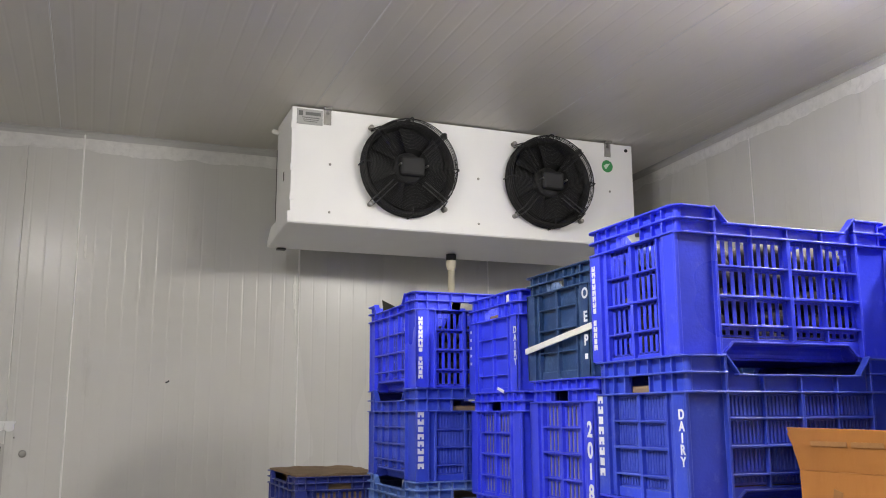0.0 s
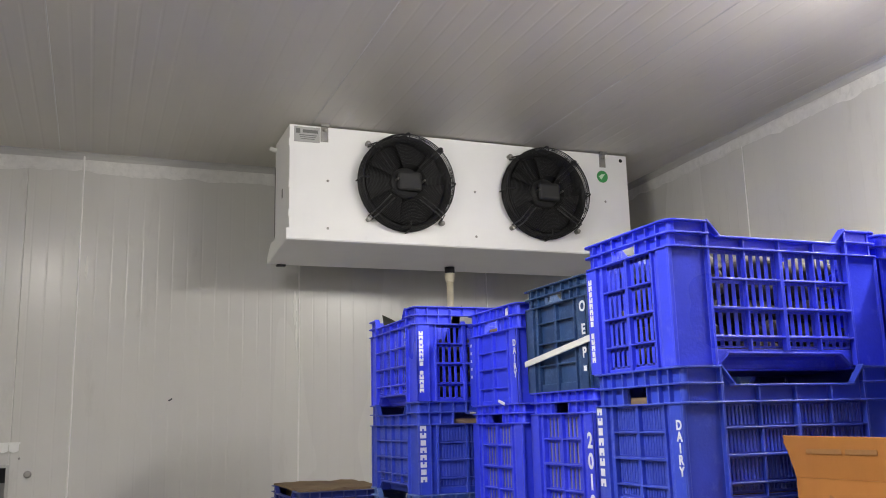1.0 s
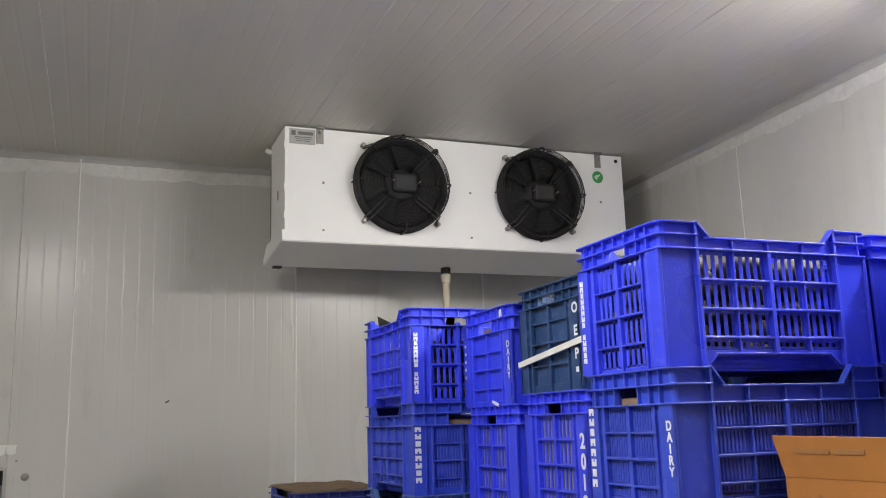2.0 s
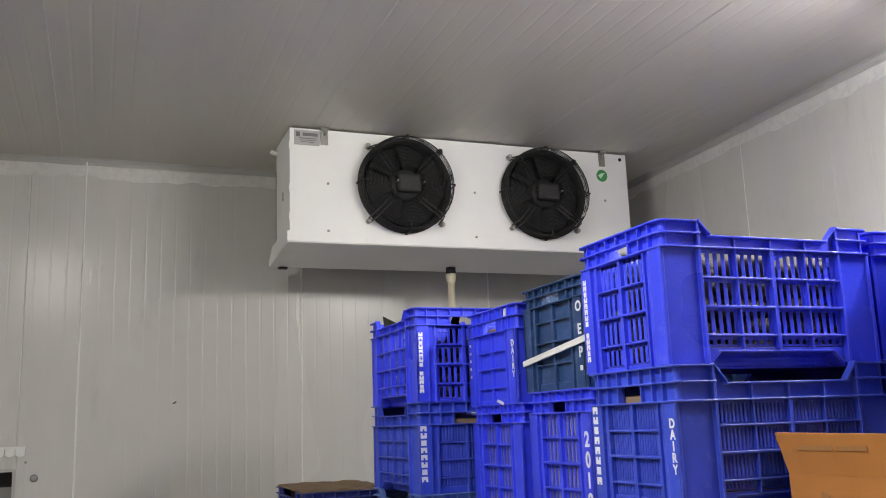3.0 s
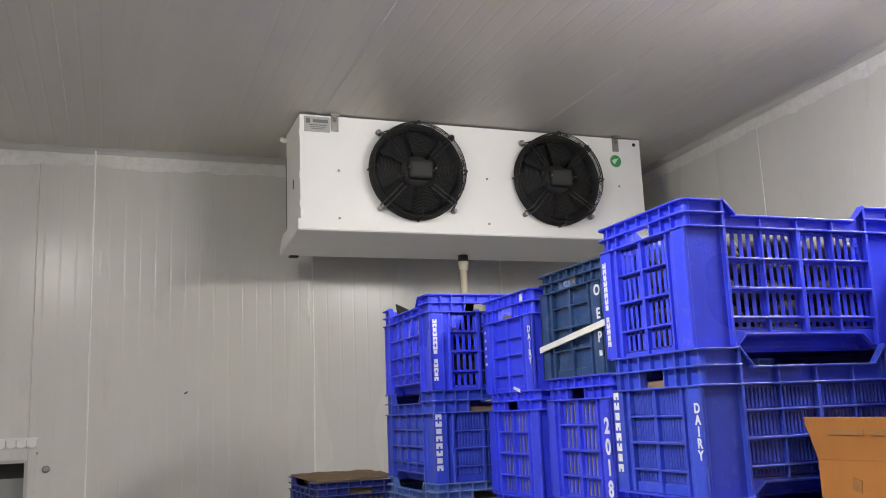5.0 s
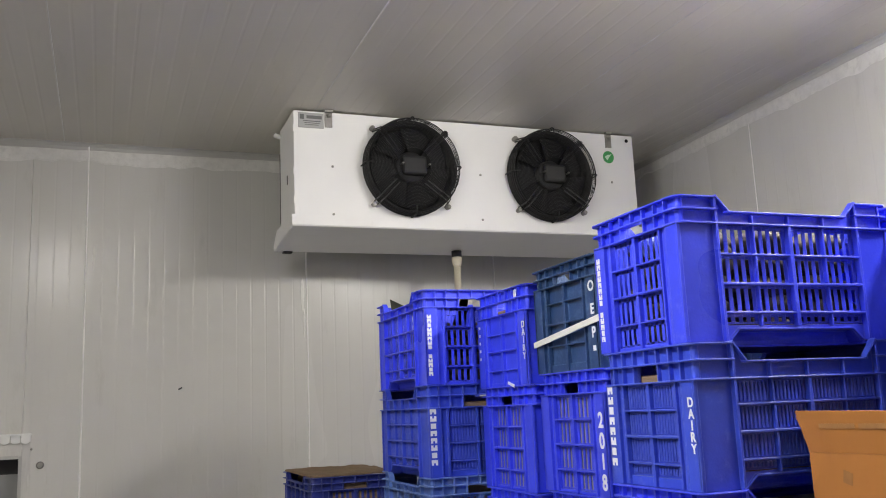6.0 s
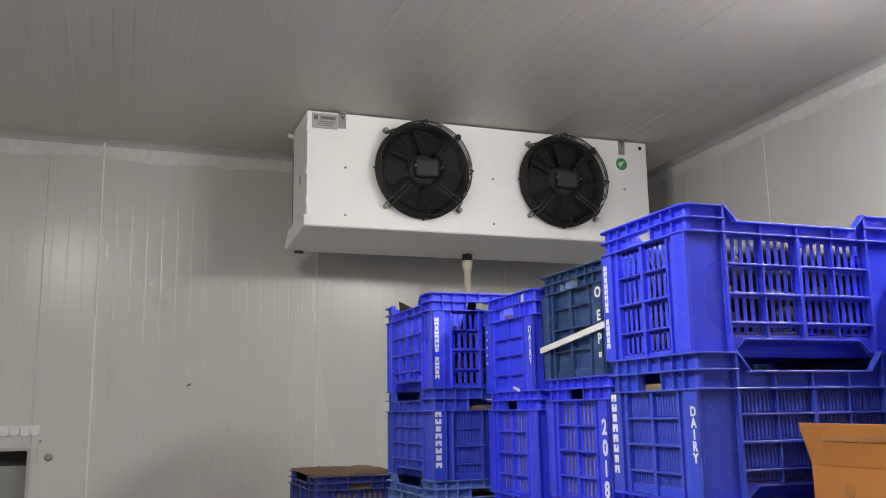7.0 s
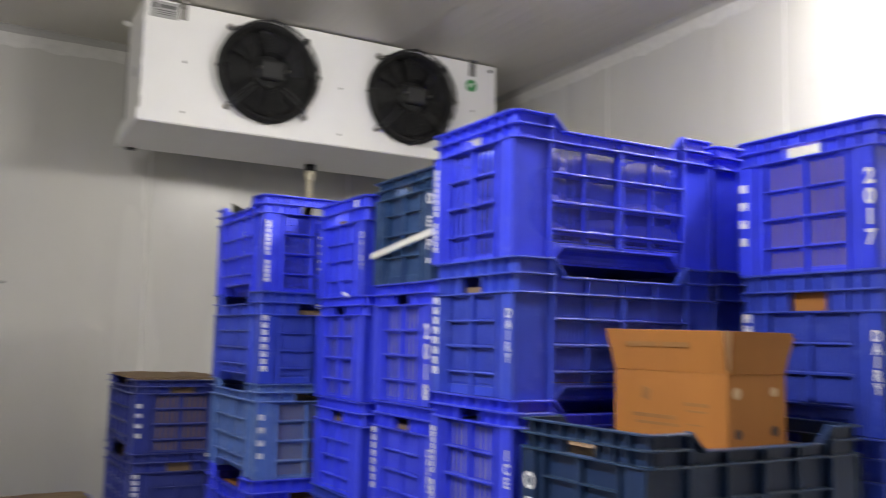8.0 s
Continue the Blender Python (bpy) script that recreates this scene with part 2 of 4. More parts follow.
def wall(name, label, origin, along, length, first, hole=None, bead=0.0055):
    """A wall of ribbed panels along a direction; its inner face looks to the left of that direction; first: the first joint's distance."""
    e = tagged(new(name), label, "wall", kind="structure")
    a = Vector((*along, 0)).normalized()
    out = Vector((a.y, -a.x, 0))
    u = first - PW
    while u < length:
        u0, u1 = max(u, 0.0), min(u + PW, length)
        cuts = [(u0, u1, 0.0)]
        if hole and u0 < hole[1] and u1 > hole[0]:
            cuts = []
            if hole[0] > u0:
                cuts.append((u0, hole[0], 0.0))
            cuts.append((max(u0, hole[0]), min(u1, hole[1]), hole[2]))
            if hole[1] < u1:
                cuts.append((hole[1], u1, 0.0))
        for c0, c1, z0 in cuts:
            if c1 - c0 < 0.01:
                continue
            b = bmesh.new()
            ribbed(b, c1 - c0, CEIL - z0, lambda p, d, h: Vector(origin) + a * (c0 + p) + out * d + Vector((0, 0, z0 + h)))
            part("wall_panel", b, PANEL, e)
        if 0 < u < length and not (hole and hole[0] < u < hole[1]):
            b = bmesh.new()
            pts = [Vector(origin) + a * (u + 0.0012 * noise.noise((u, z * 3.0, 0))) - out * 0.0 + Vector((0, 0, z)) for z in np.linspace(0, CEIL, 40)]
            tube(b, pts, bead, 6)
            part("joint_sealant", b, SEAL, e, "thin white bead of joint sealant")
        u += PW
    return e


# inner faces: the outward side is the one that "out" names
wall("wall_north", "ribbed off-white insulated panel wall with white joints", (3.62, BACK, 0), (-1, 0), 3.62 - WEST + 0.06, 3.62 - 0.234 - 2 * PW, hole=(3.62 - DOOR_X1, 3.62 - DOOR_X0, DOOR_Z))
v = (EAST1 - EAST0)
wall("wall_east", "ribbed off-white insulated panel wall beside stacked crates", (*EAST0, 0), tuple(v), v.length + 0.02, (3.937 - SOUTH) / (BACK - SOUTH) * v.length - 5 * PW, bead=0.0025)
wall("wall_west", "ribbed off-white insulated panel wall", (WEST, BACK, 0), (0, -1), BACK - SOUTH, 0.6)
wall("wall_south", "ribbed off-white insulated panel wall", (WEST, SOUTH, 0), (1, 0), 3.13 - WEST, 0.7)


def cove(name, p0, p1, inward, label):
    """A folded trim along the joint of wall and ceiling."""
    p0, p1, n = Vector(p0), Vector(p1), Vector(inward).normalized()
    b = bmesh.new()
    prof = [(0.0, -0.036), (0.002, -0.036), (0.003, -0.02), (0.01, -0.007), (0.017, -0.003), (0.018, 0.0), (0.0, 0.0)]
    rings = [[b.verts.new(Vector((p.x, p.y, CEIL)) + n_ * q + Vector((0, 0, h))) for q, h in prof] for p, n_ in ((p0, Vector((n.x, n.y, 0))), (p1, Vector((n.x, n.y, 0))))]
    for i in range(len(prof)):
        j = (i + 1) % len(prof)
        b.faces.new((rings[0][i], rings[0][j], rings[1][j], rings[1][i]))
    b.faces.new(rings[0])
    b.faces.new(rings[1][::-1])
    return setting(name, b, COVE, label, "trim")


def smear(name, p0, p1, inward, low, seed, label):
    """Uneven band of sealant wiped along the top of a wall."""
    p0, p1, n = Vector((*p0, 0)), Vector((*p1, 0)), Vector((*inward, 0)).normalized()
    b = bmesh.new()
    steps = int((p1 - p0).length / 0.02)
    prev = None
    for i in range(steps + 1):
        s = i / steps * (p1 - p0).length
        base = p0.lerp(p1, i / steps)
        ragged = 0.02 * noise.noise((s * 3, seed, 0)) + 0.014 * noise.noise((s * 11, seed, 3)) + 0.005 * noise.noise((s * 40, seed, 5))
        up = 0.006 * noise.noise((s * 7, seed, 9))
        cols = [base + n * q + Vector((0, 0, CEIL - h)) for q, h in ((0.0005, 0.037 + up), (0.0022, 0.046 + up), (0.0022, low - 0.008 + ragged), (0.0004, low + ragged))]
        vs = [b.verts.new(c) for c in cols]
        if prev:
            for k in range(3):
                b.faces.new((prev[k], vs[k], vs[k + 1], prev[k + 1]))
        prev = vs
    return setting(name, b, SMEAR, label, "trim")


v3 = Vector((-v.y, v.x)).normalized()
cove("trim_north", (WEST, BACK, 0), (3.6, BACK, 0), (0, -1, 0), "folded trim, greyed for its shadow line, between north wall and ceiling")
cove("trim_east", (*EAST0, 0), (*EAST1, 0), (v3.x, v3.y, 0), "folded trim, greyed for its shadow line, between east wall and ceiling")
smear("sealant_north", (-0.35, BACK), (3.5, BACK), (0, -1), 0.105, 1.0, "uneven wiped white sealant band under the trim")
smear("sealant_east", tuple(EAST0 + v * 0.45), tuple(EAST1), tuple(v3), 0.1, 2.0, "uneven wiped white sealant band under the trim")

# door opening: steel reveal, dark leaf behind, curtain rail and curtain strips
e = tagged(new("door_1"), "dark doorway with grey strip curtain under a white rail", "door", kind="structure")
bm = bmesh.new()
for x0, x1, z0, z1 in ((DOOR_X1 - 0.012, DOOR_X1 + 0.004, 0, DOOR_Z), (DOOR_X0 - 0.004, DOOR_X0 + 0.012, 0, DOOR_Z), (DOOR_X0 + 0.0125, DOOR_X1 - 0.0125, DOOR_Z - 0.012, DOOR_Z + 0.004)):
    box(bm, x0, x1, BACK - 0.003, BACK + 0.12, z0, z1)
part("door_frame", bm, COVE, e)
part("door_leaf", soft_box(DOOR_X0, DOOR_X1, BACK + 0.122, BACK + 0.18, 0.0, DOOR_Z + 0.02, 0.004), DARK, e, "dark closed door leaf")
for i in range(6):
    x0 = DOOR_X0 + 0.02 + i * 0.143
    bm = bmesh.new()
    top = DOOR_Z - 0.085
    vs = [[bm.verts.new((x0 + u, BACK + 0.045 + 0.012 * (i % 2) + 0.012 * math.sin(math.pi * u / 0.15) + q, z)) for u in np.linspace(0, 0.15, 7)] for z, q in ((0.04, 0), (top, 0), (top, 0.003), (0.04, 0.003))]
    for r in range(4):
        for k in range(6):
            bm.faces.new((vs[r][k], vs[r][k + 1], vs[(r + 1) % 4][k + 1], vs[(r + 1) % 4][k]))
    part("curtain_strip", smooth(mesh("curtain_strip", bm, STRIP)), STRIP, e)

rail = thing("curtain_rail", "white scalloped plastic rail screwed above the doorway", "rail", at=pose(-0.022, 0, 0))
bm = bmesh.new()
box(bm, -0.97, 0.037, BACK - 0.022, BACK - 0.002, 2.042, 2.052)
for i in range(22):
    x0 = -0.965 + i * 0.0455
    out_ = [(x0, 2.0425), (x0, 2.012)] + [(x0 + 0.0415 * k / 6, 2.012 - 0.009 * math.sin(math.pi * k / 6)) for k in range(1, 6)] + [(x0 + 0.0415, 2.012), (x0 + 0.0415, 2.0425)]
    prism(bm, out_, BACK - 0.014 - 0.003 * (i % 2), BACK - 0.002)
part("rail_body", bm, LATH, rail)
bm = bmesh.new()
lathe(bm, [(0.0055, 0.0), (0.005, 0.004), (0.002, 0.006)], 12, lambda a, b_, h: (0.036 + a, BACK - h, 1.975 + b_))
part("screw", bm, STEEL, rail)

knob = thing("wall_plug", "small grey round plug in a stained wall", "plug", at=pose(-0.019, 0, 0))
bm = bmesh.new()
lathe(bm, [(0.018, 0.0), (0.018, 0.004), (0.013, 0.008), (0.004, 0.009)], 20, lambda a, b_, h: (0.074 + a, BACK - h, 1.898 + b_))
part("plug_head", bm, STEEL, knob)
spot = thing("wall_hook", "tiny black metal hook on the wall panel", "hook", at=pose(-0.012, 0, 0.002))
bm = bmesh.new()
tube(bm, [(0.709, BACK, 2.238), (0.712, BACK - 0.01, 2.239), (0.718, BACK - 0.014, 2.242), (0.722, BACK - 0.01, 2.247)], 0.0042, 6)
part("hook_body", bm, DARK, spot)


# ---- ceiling lamps ----
def lamp(x, y, turn, drop, strength, label):
    """A tube batten under the ceiling: body, two holders and the tube."""
    e = thing("ceiling_lamp", label, "lamp", "ceiling lamps", pose(x, y, CEIL, 0, 0, turn))
    part("lamp_body", soft_box(-0.61, 0.61, -0.022, 0.022, -drop, -0.001, 0.006), LATH, e)
    for sx in (-1, 1):
        part("tube_holder", soft_box(sx * 0.6 - 0.009, sx * 0.6 + 0.009, -0.014, 0.014, -drop - 0.047, -drop - 0.0005, 0.004), LATH, e)
    bm = bmesh.new()
    lathe(bm, [(0.014, -0.589), (0.014, 0.589)], 14, lambda a, b_, h: (h, a, -drop - 0.031 + b_))
    part("lamp_tube", bm, glow("lamp_glow", (1.0, 0.97, 0.92), strength), e, "glowing white tube")


lamp(2.68, 1.72, 74, 0.085, LAMP_MAIN, "glowing tube batten on the ceiling over the crates")
lamp(-0.1, 1.85, 90, 0.035, LAMP_SIDE, "glowing tube batten on the ceiling by the wall")

# ---- evaporator ----
EX0, EX1, EY, EZ0, EZ1 = 1.15, 3.027, 4.495, 3.004, 3.516
ev = thing("evaporator", "white twin-fan cold room evaporator hung from the ceiling", "evaporator")
FANS = (1.72, 2.491)
FZ = 3.258
bm = bmesh.new()
# front panel with two round openings
SEG = 48
y0, y1 = EY, EY + 0.003
xs = [EX0, (FANS[0] + FANS[1]) / 2, EX1]
for fi, fx in enumerate(FANS):
    ring, ring_b = [], []
    for j in range(SEG):
        a = 2 * math.pi * (j + 0.5) / SEG
        ring.append(bm.verts.new((fx + 0.2265 * math.cos(a), y0, FZ + 0.2265 * math.sin(a))))
        ring_b.append(bm.verts.new((fx + 0.2265 * math.cos(a), y0 + 0.06, FZ + 0.2265 * math.sin(a))))
    rect = []
    for j in range(SEG):
        a = 2 * math.pi * (j + 0.5) / SEG
        c, s = math.cos(a), math.sin(a)
        hx = (xs[fi + 1] - fx) if c > 0 else (fx - xs[fi])
        hz = (EZ1 - FZ) if s > 0 else (FZ - EZ0)
        k = min(hx / max(abs(c), 1e-6), hz / max(abs(s), 1e-6))
        rect.append(bm.verts.new((fx + k * c, y0, FZ + k * s)))
    for j in range(SEG):
        i2 = (j + 1) % SEG
        bm.faces.new((ring[j], ring[i2], rect[i2], rect[j]))
        bm.faces.new((ring[j], ring_b[j], ring_b[i2], ring[i2]))
    for cx, cz in ((xs[fi], EZ0), (xs[fi], EZ1), (xs[fi + 1], EZ0), (xs[fi + 1], EZ1)):
        on = [q for q in rect if abs(q.co.x - cx) < 1e-4], [q for q in rect if abs(q.co.z - cz) < 1e-4]
        p = min(on[0], key=lambda q: abs(q.co.z - cz))
        q = min(on[1], key=lambda q: abs(q.co.x - cx))
        if p is not q:
            bm.faces.new((p, bm.verts.new((cx, y0, cz)), q))
part("front_panel", bm, WHITE, ev, "white powder-coated front panel")
bm = bmesh.new()
prism(bm, [(EY + 0.0005, EZ1), (EY + 0.345, EZ1), (EY + 0.345, EZ0 - 0.03), (EY + 0.0005, EZ0)], EX0, EX0 + 0.003, lambda u, d, z: (d, u, z))
part("side_panel", bm, WHITE, ev)
bm = bmesh.new()
prism(bm, [(EY + 0.0005, EZ1), (EY + 0.345, EZ1), (EY + 0.345, EZ0 - 0.03), (EY + 0.0005, EZ0)], EX1 - 0.003, EX1, lambda u, d, z: (d, u, z))
part("side_panel", bm, WHITE, ev)
bm = bmesh.new()
box(bm, EX0 + 0.004, EX1 - 0.004, EY + 0.001, EY + 0.345, EZ1 - 0.004, EZ1 - 0.001)
part("top_panel", bm, WHITE, ev)
bm = bmesh.new()
box(bm, EX0 + 0.004, EX1 - 0.004, EY + 0.2, EY + 0.35, EZ0 - 0.02, EZ1 - 0.005)
part("coil_block", bm, DARK, ev, "dark finned coil behind the fans")
# solid dark strip that paints the shade of the rear gap
bm = bmesh.new()
box(bm, EX0 - 0.0012, EX0 + 0.003, EY + 0.3455, EY + 0.36, EZ0 + 0.03, EZ1 - 0.12)
part("rear_gap", bm, DARK, ev, "dark strip standing for the shade behind the side panel")
# drip pan: front lip, folded underside, end plates
bm = bmesh.new()
prof = [(EY - 0.004, EZ0 + 0.002), (EY - 0.016, EZ0), (EY - 0.017, EZ0 - 0.048), (EY - 0.012, EZ0 - 0.055), (EY + 0.46, EZ0 - 0.092), (EY + 0.472, EZ0 - 0.088), (EY + 0.472, EZ0 - 0.06), (EY + 0.466, EZ0 - 0.06), (EY + 0.466, EZ0 - 0.084), (EY - 0.008, EZ0 - 0.047), (EY - 0.004, EZ0 - 0.04)]
prism(bm, prof, EX0 - 0.013, EX1 + 0.013, lambda u, d, z: (d, u, z))
part("drip_pan", bm, WHITE, ev, "white sloping drip pan with a folded lip")
for xx in (EX0 - 0.016, EX1 + 0.0135):
    bm = bmesh.new()
    prism(bm, [(EY - 0.016, EZ0), (EY - 0.0165, EZ0 - 0.05), (EY + 0.47, EZ0 - 0.09), (EY + 0.47, EZ0 - 0.06), (EY + 0.38, EZ0)], xx, xx + 0.0025, lambda u, d, z: (d, u, z))
    part("pan_end", bm, WHITE, ev)
bm = bmesh.new()
box(bm, EX0 + 0.03, EX0 + 0.075, EY + 0.44, EY + 0.475, EZ0 - 0.101, EZ0 - 0.0925)
part("pan_clip", bm, DARK, ev)


def fan(fx):
    """Fan: shroud ring, blades, motor, wire guard and its clips, in front of the panel."""
    at = lambda a, b_, h: (fx + 0.005 + 1.028 * a, EY - h, FZ + 1.028 * b_)
    f = part("fan_shroud", smooth_ring(at), BLACK, ev, "black round fan shroud")
    for j in range(7):
        bm = bmesh.new()
        a0 = 2 * math.pi * j / 7 + 0.3
        top, bot = [], []
        for r in np.linspace(0.07, 0.2, 6):
            row_t = []
            for s in np.linspace(-0.5, 0.5, 5):
                ang = a0 + s * (1.14 - 0.1 * r / 0.2) + 0.9 * (r - 0.07)
                row_t.append((r * math.cos(ang), r * math.sin(ang), 0.0 + s * 0.05))
            top.append([bm.verts.new(at(p[0], p[1], p[2])) for p in row_t])
            bot.append([bm.verts.new(at(p[0], p[1], p[2] - 0.003)) for p in row_t])
        for g, flip in ((top, 0), (bot, 1)):
            for i in range(5):
                for k in range(4):
                    bm.faces.new((g[i][k], g[i][k + 1], g[i + 1][k + 1], g[i + 1][k]))
        for i in range(5):
            bm.faces.new((top[i][0], top[i + 1][0], bot[i + 1][0], bot[i][0]))
            bm.faces.new((top[i][4], top[i + 1][4], bot[i + 1][4], bot[i][4]))
        for k in range(4):
            bm.faces.new((top[5][k], top[5][k + 1], bot[5][k + 1], bot[5][k]))
        part("fan_blade", smooth(mesh("fan_blade", bm, BLADE)), BLADE, ev)
    bm = bmesh.new()
    lathe(bm, [(0.078, -0.04), (0.078, 0.02), (0.07, 0.035), (0.03, 0.04)], 32, at)
    part("fan_hub", smooth(mesh("fan_hub", bm, MOTOR)), MOTOR, ev)
    # guard: rings on a shallow dome plus rings down the side, and radial wires
    def ring(r, h, w):
        b = bmesh.new()
        tube(b, [at(r * math.cos(a), r * math.sin(a), h) for a in (2 * math.pi * j / 48 for j in range(48))], w, 6, True)
        part("guard_ring", b, WIRE, ev)
    for r in np.arange(0.082, 0.224, 0.0068):
        ring(r, 0.088, 0.001)
    for r, h in ((0.229, 0.084), (0.233, 0.072), (0.235, 0.056), (0.236, 0.04), (0.236, 0.024), (0.236, 0.008)):
        ring(r, h, 0.0019)
    for j in range(4):
        a = math.pi / 2 * j
        bm = bmesh.new()
        c, s = math.cos(a), math.sin(a)
        tube(bm, [at(r * c, r * s, h) for r, h in ((0.2, 0.09), (0.22, 0.091), (0.232, 0.088), (0.24, 0.07), (0.242, 0.002))], 0.0035, 6)
        part("guard_spoke", bm, WIRE, ev)
    for j in range(4):
        a = math.pi / 4 + math.pi / 2 * j
        c, s = math.cos(a), math.sin(a)
        bm = bmesh.new()
        for off in (-0.011, 0.011):
            tube(bm, [at(r * c - off * s, r * s + off * c, h) for r, h in ((0.1, 0.04), (0.215, 0.082), (0.237, 0.078), (0.25, 0.01))], 0.0034, 6)
        part("motor_strut", bm, STRUT if j > 1 else WIRE, ev)
        bm = bmesh.new()
        lathe(bm, [(0.012, 0.0), (0.0125, 0.024), (0.009, 0.032), (0.003, 0.034)], 14, lambda p, q, h: at(0.262 * c + p, 0.262 * s + q, h))
        part("guard_foot", bm, STEEL if j != 0 else BLACK, ev, "steel guard foot" if j else "black rubber guard foot")
    plate = soft_box(fx - 0.052, fx + 0.078, EY - 0.07, EY - 0.03, FZ - 0.046, FZ + 0.052, 0.019, 3)
    part("motor_cap", plate, MOTOR, ev, "dark motor cap")
    for sx in (-0.066, 0.068):
        bm = bmesh.new()
        lathe(bm, [(0.005, 0.0), (0.005, 0.053), (0.002, 0.056)], 10, lambda p, q, h: at(sx + 0.012 + p, 0.008 + q, h + 0.02))
        part("cap_screw", bm, STEEL, ev)


def smooth_ring(at):
    bm = bmesh.new()
    lathe(bm, [(0.211, -0.09), (0.208, 0.0), (0.212, 0.03), (0.222, 0.045), (0.228, 0.045), (0.232, 0.03), (0.234, 0.002), (0.215, 0.0015), (0.2125, -0.09)], 64, at, True)
    return smooth(mesh("fan_shroud", bm, BLACK))


for fx in FANS:
    fan(fx)
for sx, sz in ((1.336, 3.247), (1.336, 3.013), (2.106, 3.247), (2.106, 3.013), (2.879, 3.248), (2.879, 3.013)):
    bm = bmesh.new()
    lathe(bm, [(0.0065, 0.0), (0.006, 0.003), (0.002, 0.005)], 12, lambda p, q, h: (sx + p, EY - h, sz + q))
    part("panel_screw", bm, STEEL, ev)
bm = bmesh.new()
lathe(bm, [(0.01, 0.0), (0.01, 0.003), (0.004, 0.005)], 14, lambda p, q, h: (2.99 + p, EY - h, 3.487 + q))
part("rubber_plug", bm, BLACK, ev)
# type plate with unreadable print
pl = part("type_plate", soft_box(1.171, 1.296, EY - 0.003, EY - 0.0005, 3.432, 3.508, 0.001, 1), PLATE, ev, "silver type plate")
for x0, x1, z0, z1 in ((1.212, 1.286, 3.478, 3.494), (1.18, 1.2, 3.474, 3.498), (1.196, 1.28, 3.464, 3.468), (1.2, 1.276, 3.455, 3.458), (1.204, 1.27, 3.446, 3.449)):
    bm = bmesh.new()
    box(bm, x0, x1, EY - 0.0042, EY - 0.0031, z0, z1)
    part("print_bar", bm, STEELPRINT, pl)
for x0 in (1.301, 2.854):
    bm = bmesh.new()
    prism(bm, [(x0, 3.44), (x0 + 0.036, 3.44), (x0 + 0.036, 3.519), (x0 + 0.03, CEIL - 0.001), (x0 + 0.006, CEIL - 0.001), (x0, 3.519)], EY - 0.006, EY - 0.001)
    box(bm, x0 - 0.002, x0 + 0.038, EY - 0.022, EY - 0.0062, CEIL - 0.012, CEIL - 0.001)
    part("hanging_bracket", bm, STEEL, ev, "galvanised hanging bracket")
    bm = bmesh.new()
    lathe(bm, [(0.011, 0.006), (0.011, 0.014), (0.005, 0.02)], 6, lambda p, q, h: (x0 + 0.018 + p, EY - h, 3.497 + q))
    part("bracket_nut", bm, STEEL, ev)
bm = bmesh.new()
lathe(bm, [(0.034, 0.0), (0.034, 0.0012), (0.002, 0.0013)], 28, lambda p, q, h: (2.869 + p, EY - h, 3.388 + q))
st = part("round_sticker", bm, GREEN, ev, "round green sticker with a pale shape")
bm = bmesh.new()
prism(bm, [(2.846, 3.388), (2.86, 3.37), (2.888, 3.406), (2.878, 3.402), (2.862, 3.4)], EY - 0.0024, EY - 0.0016)
part("sticker_mark", bm, PALE, st)
# dark patch that paints the shade in a slot
bm = bmesh.new()
prism(bm, [(EY + 0.16, 3.19), (EY + 0.175, 3.19), (EY + 0.175, 3.235), (EY + 0.16, 3.235)], EX0 - 0.0015, EX0 + 0.001, lambda u, d, z: (d, u, z))
part("side_slot", bm, DARK, ev)
for z in (3.06, 3.2, 3.41):
    bm = bmesh.new()
    box(bm, EX0 - 0.004, EX0 + 0.012, EY - 0.003, EY + 0.02, z, z + 0.035)
    part("panel_latch", bm, WHITE, ev)
bm = bmesh.new()
for xx in (EX0 - 0.0,):
    tube(bm, [(EX0 - 0.002, EY + 0.31, 3.475), (EX0 - 0.02, EY + 0.312, 3.478), (EX0 - 0.032, EY + 0.318, 3.486)], 0.012, 10)
part("foam_plug", bm, SEAL, ev, "pale foam plug round a pipe hole")

# drain pipe under the pan
dp = thing("drain_pipe", "cream plastic drain pipe running down from the drip pan", "pipe")
PX, PY = 2.102, 4.86
for nm, r, z0, z1, m_ in (("pipe_nut", 0.027, 2.885, 2.918, DARK), ("pipe_socket", 0.028, 2.835, 2.884, PVC), ("pipe_run", 0.0185, 0.0, 2.834, PVC)):
    bm = bmesh.new()
    if nm == "pipe_socket":
        prof = [(0.028, z1), (0.028, 2.865), (0.022, 2.84), (0.0215, z0)]
    else:
        prof = [(r, z1), (r, z0)]
    lathe(bm, prof, 20, lambda a, b_, h: (PX + a, PY + b_, h))
    part(nm, smooth(mesh(nm, bm, m_)), m_, dp)


# ---- crates ----
L, W, HT = 0.6, 0.39, 0.322
RC = 0.024
TALL, DEEP = (0.2915, 0.2612), (0.283, 0.2412)  # heights of the two flanges under the rim, on the two makes of crate
RIB = 0.197  # where the upright ribs of a long side stand


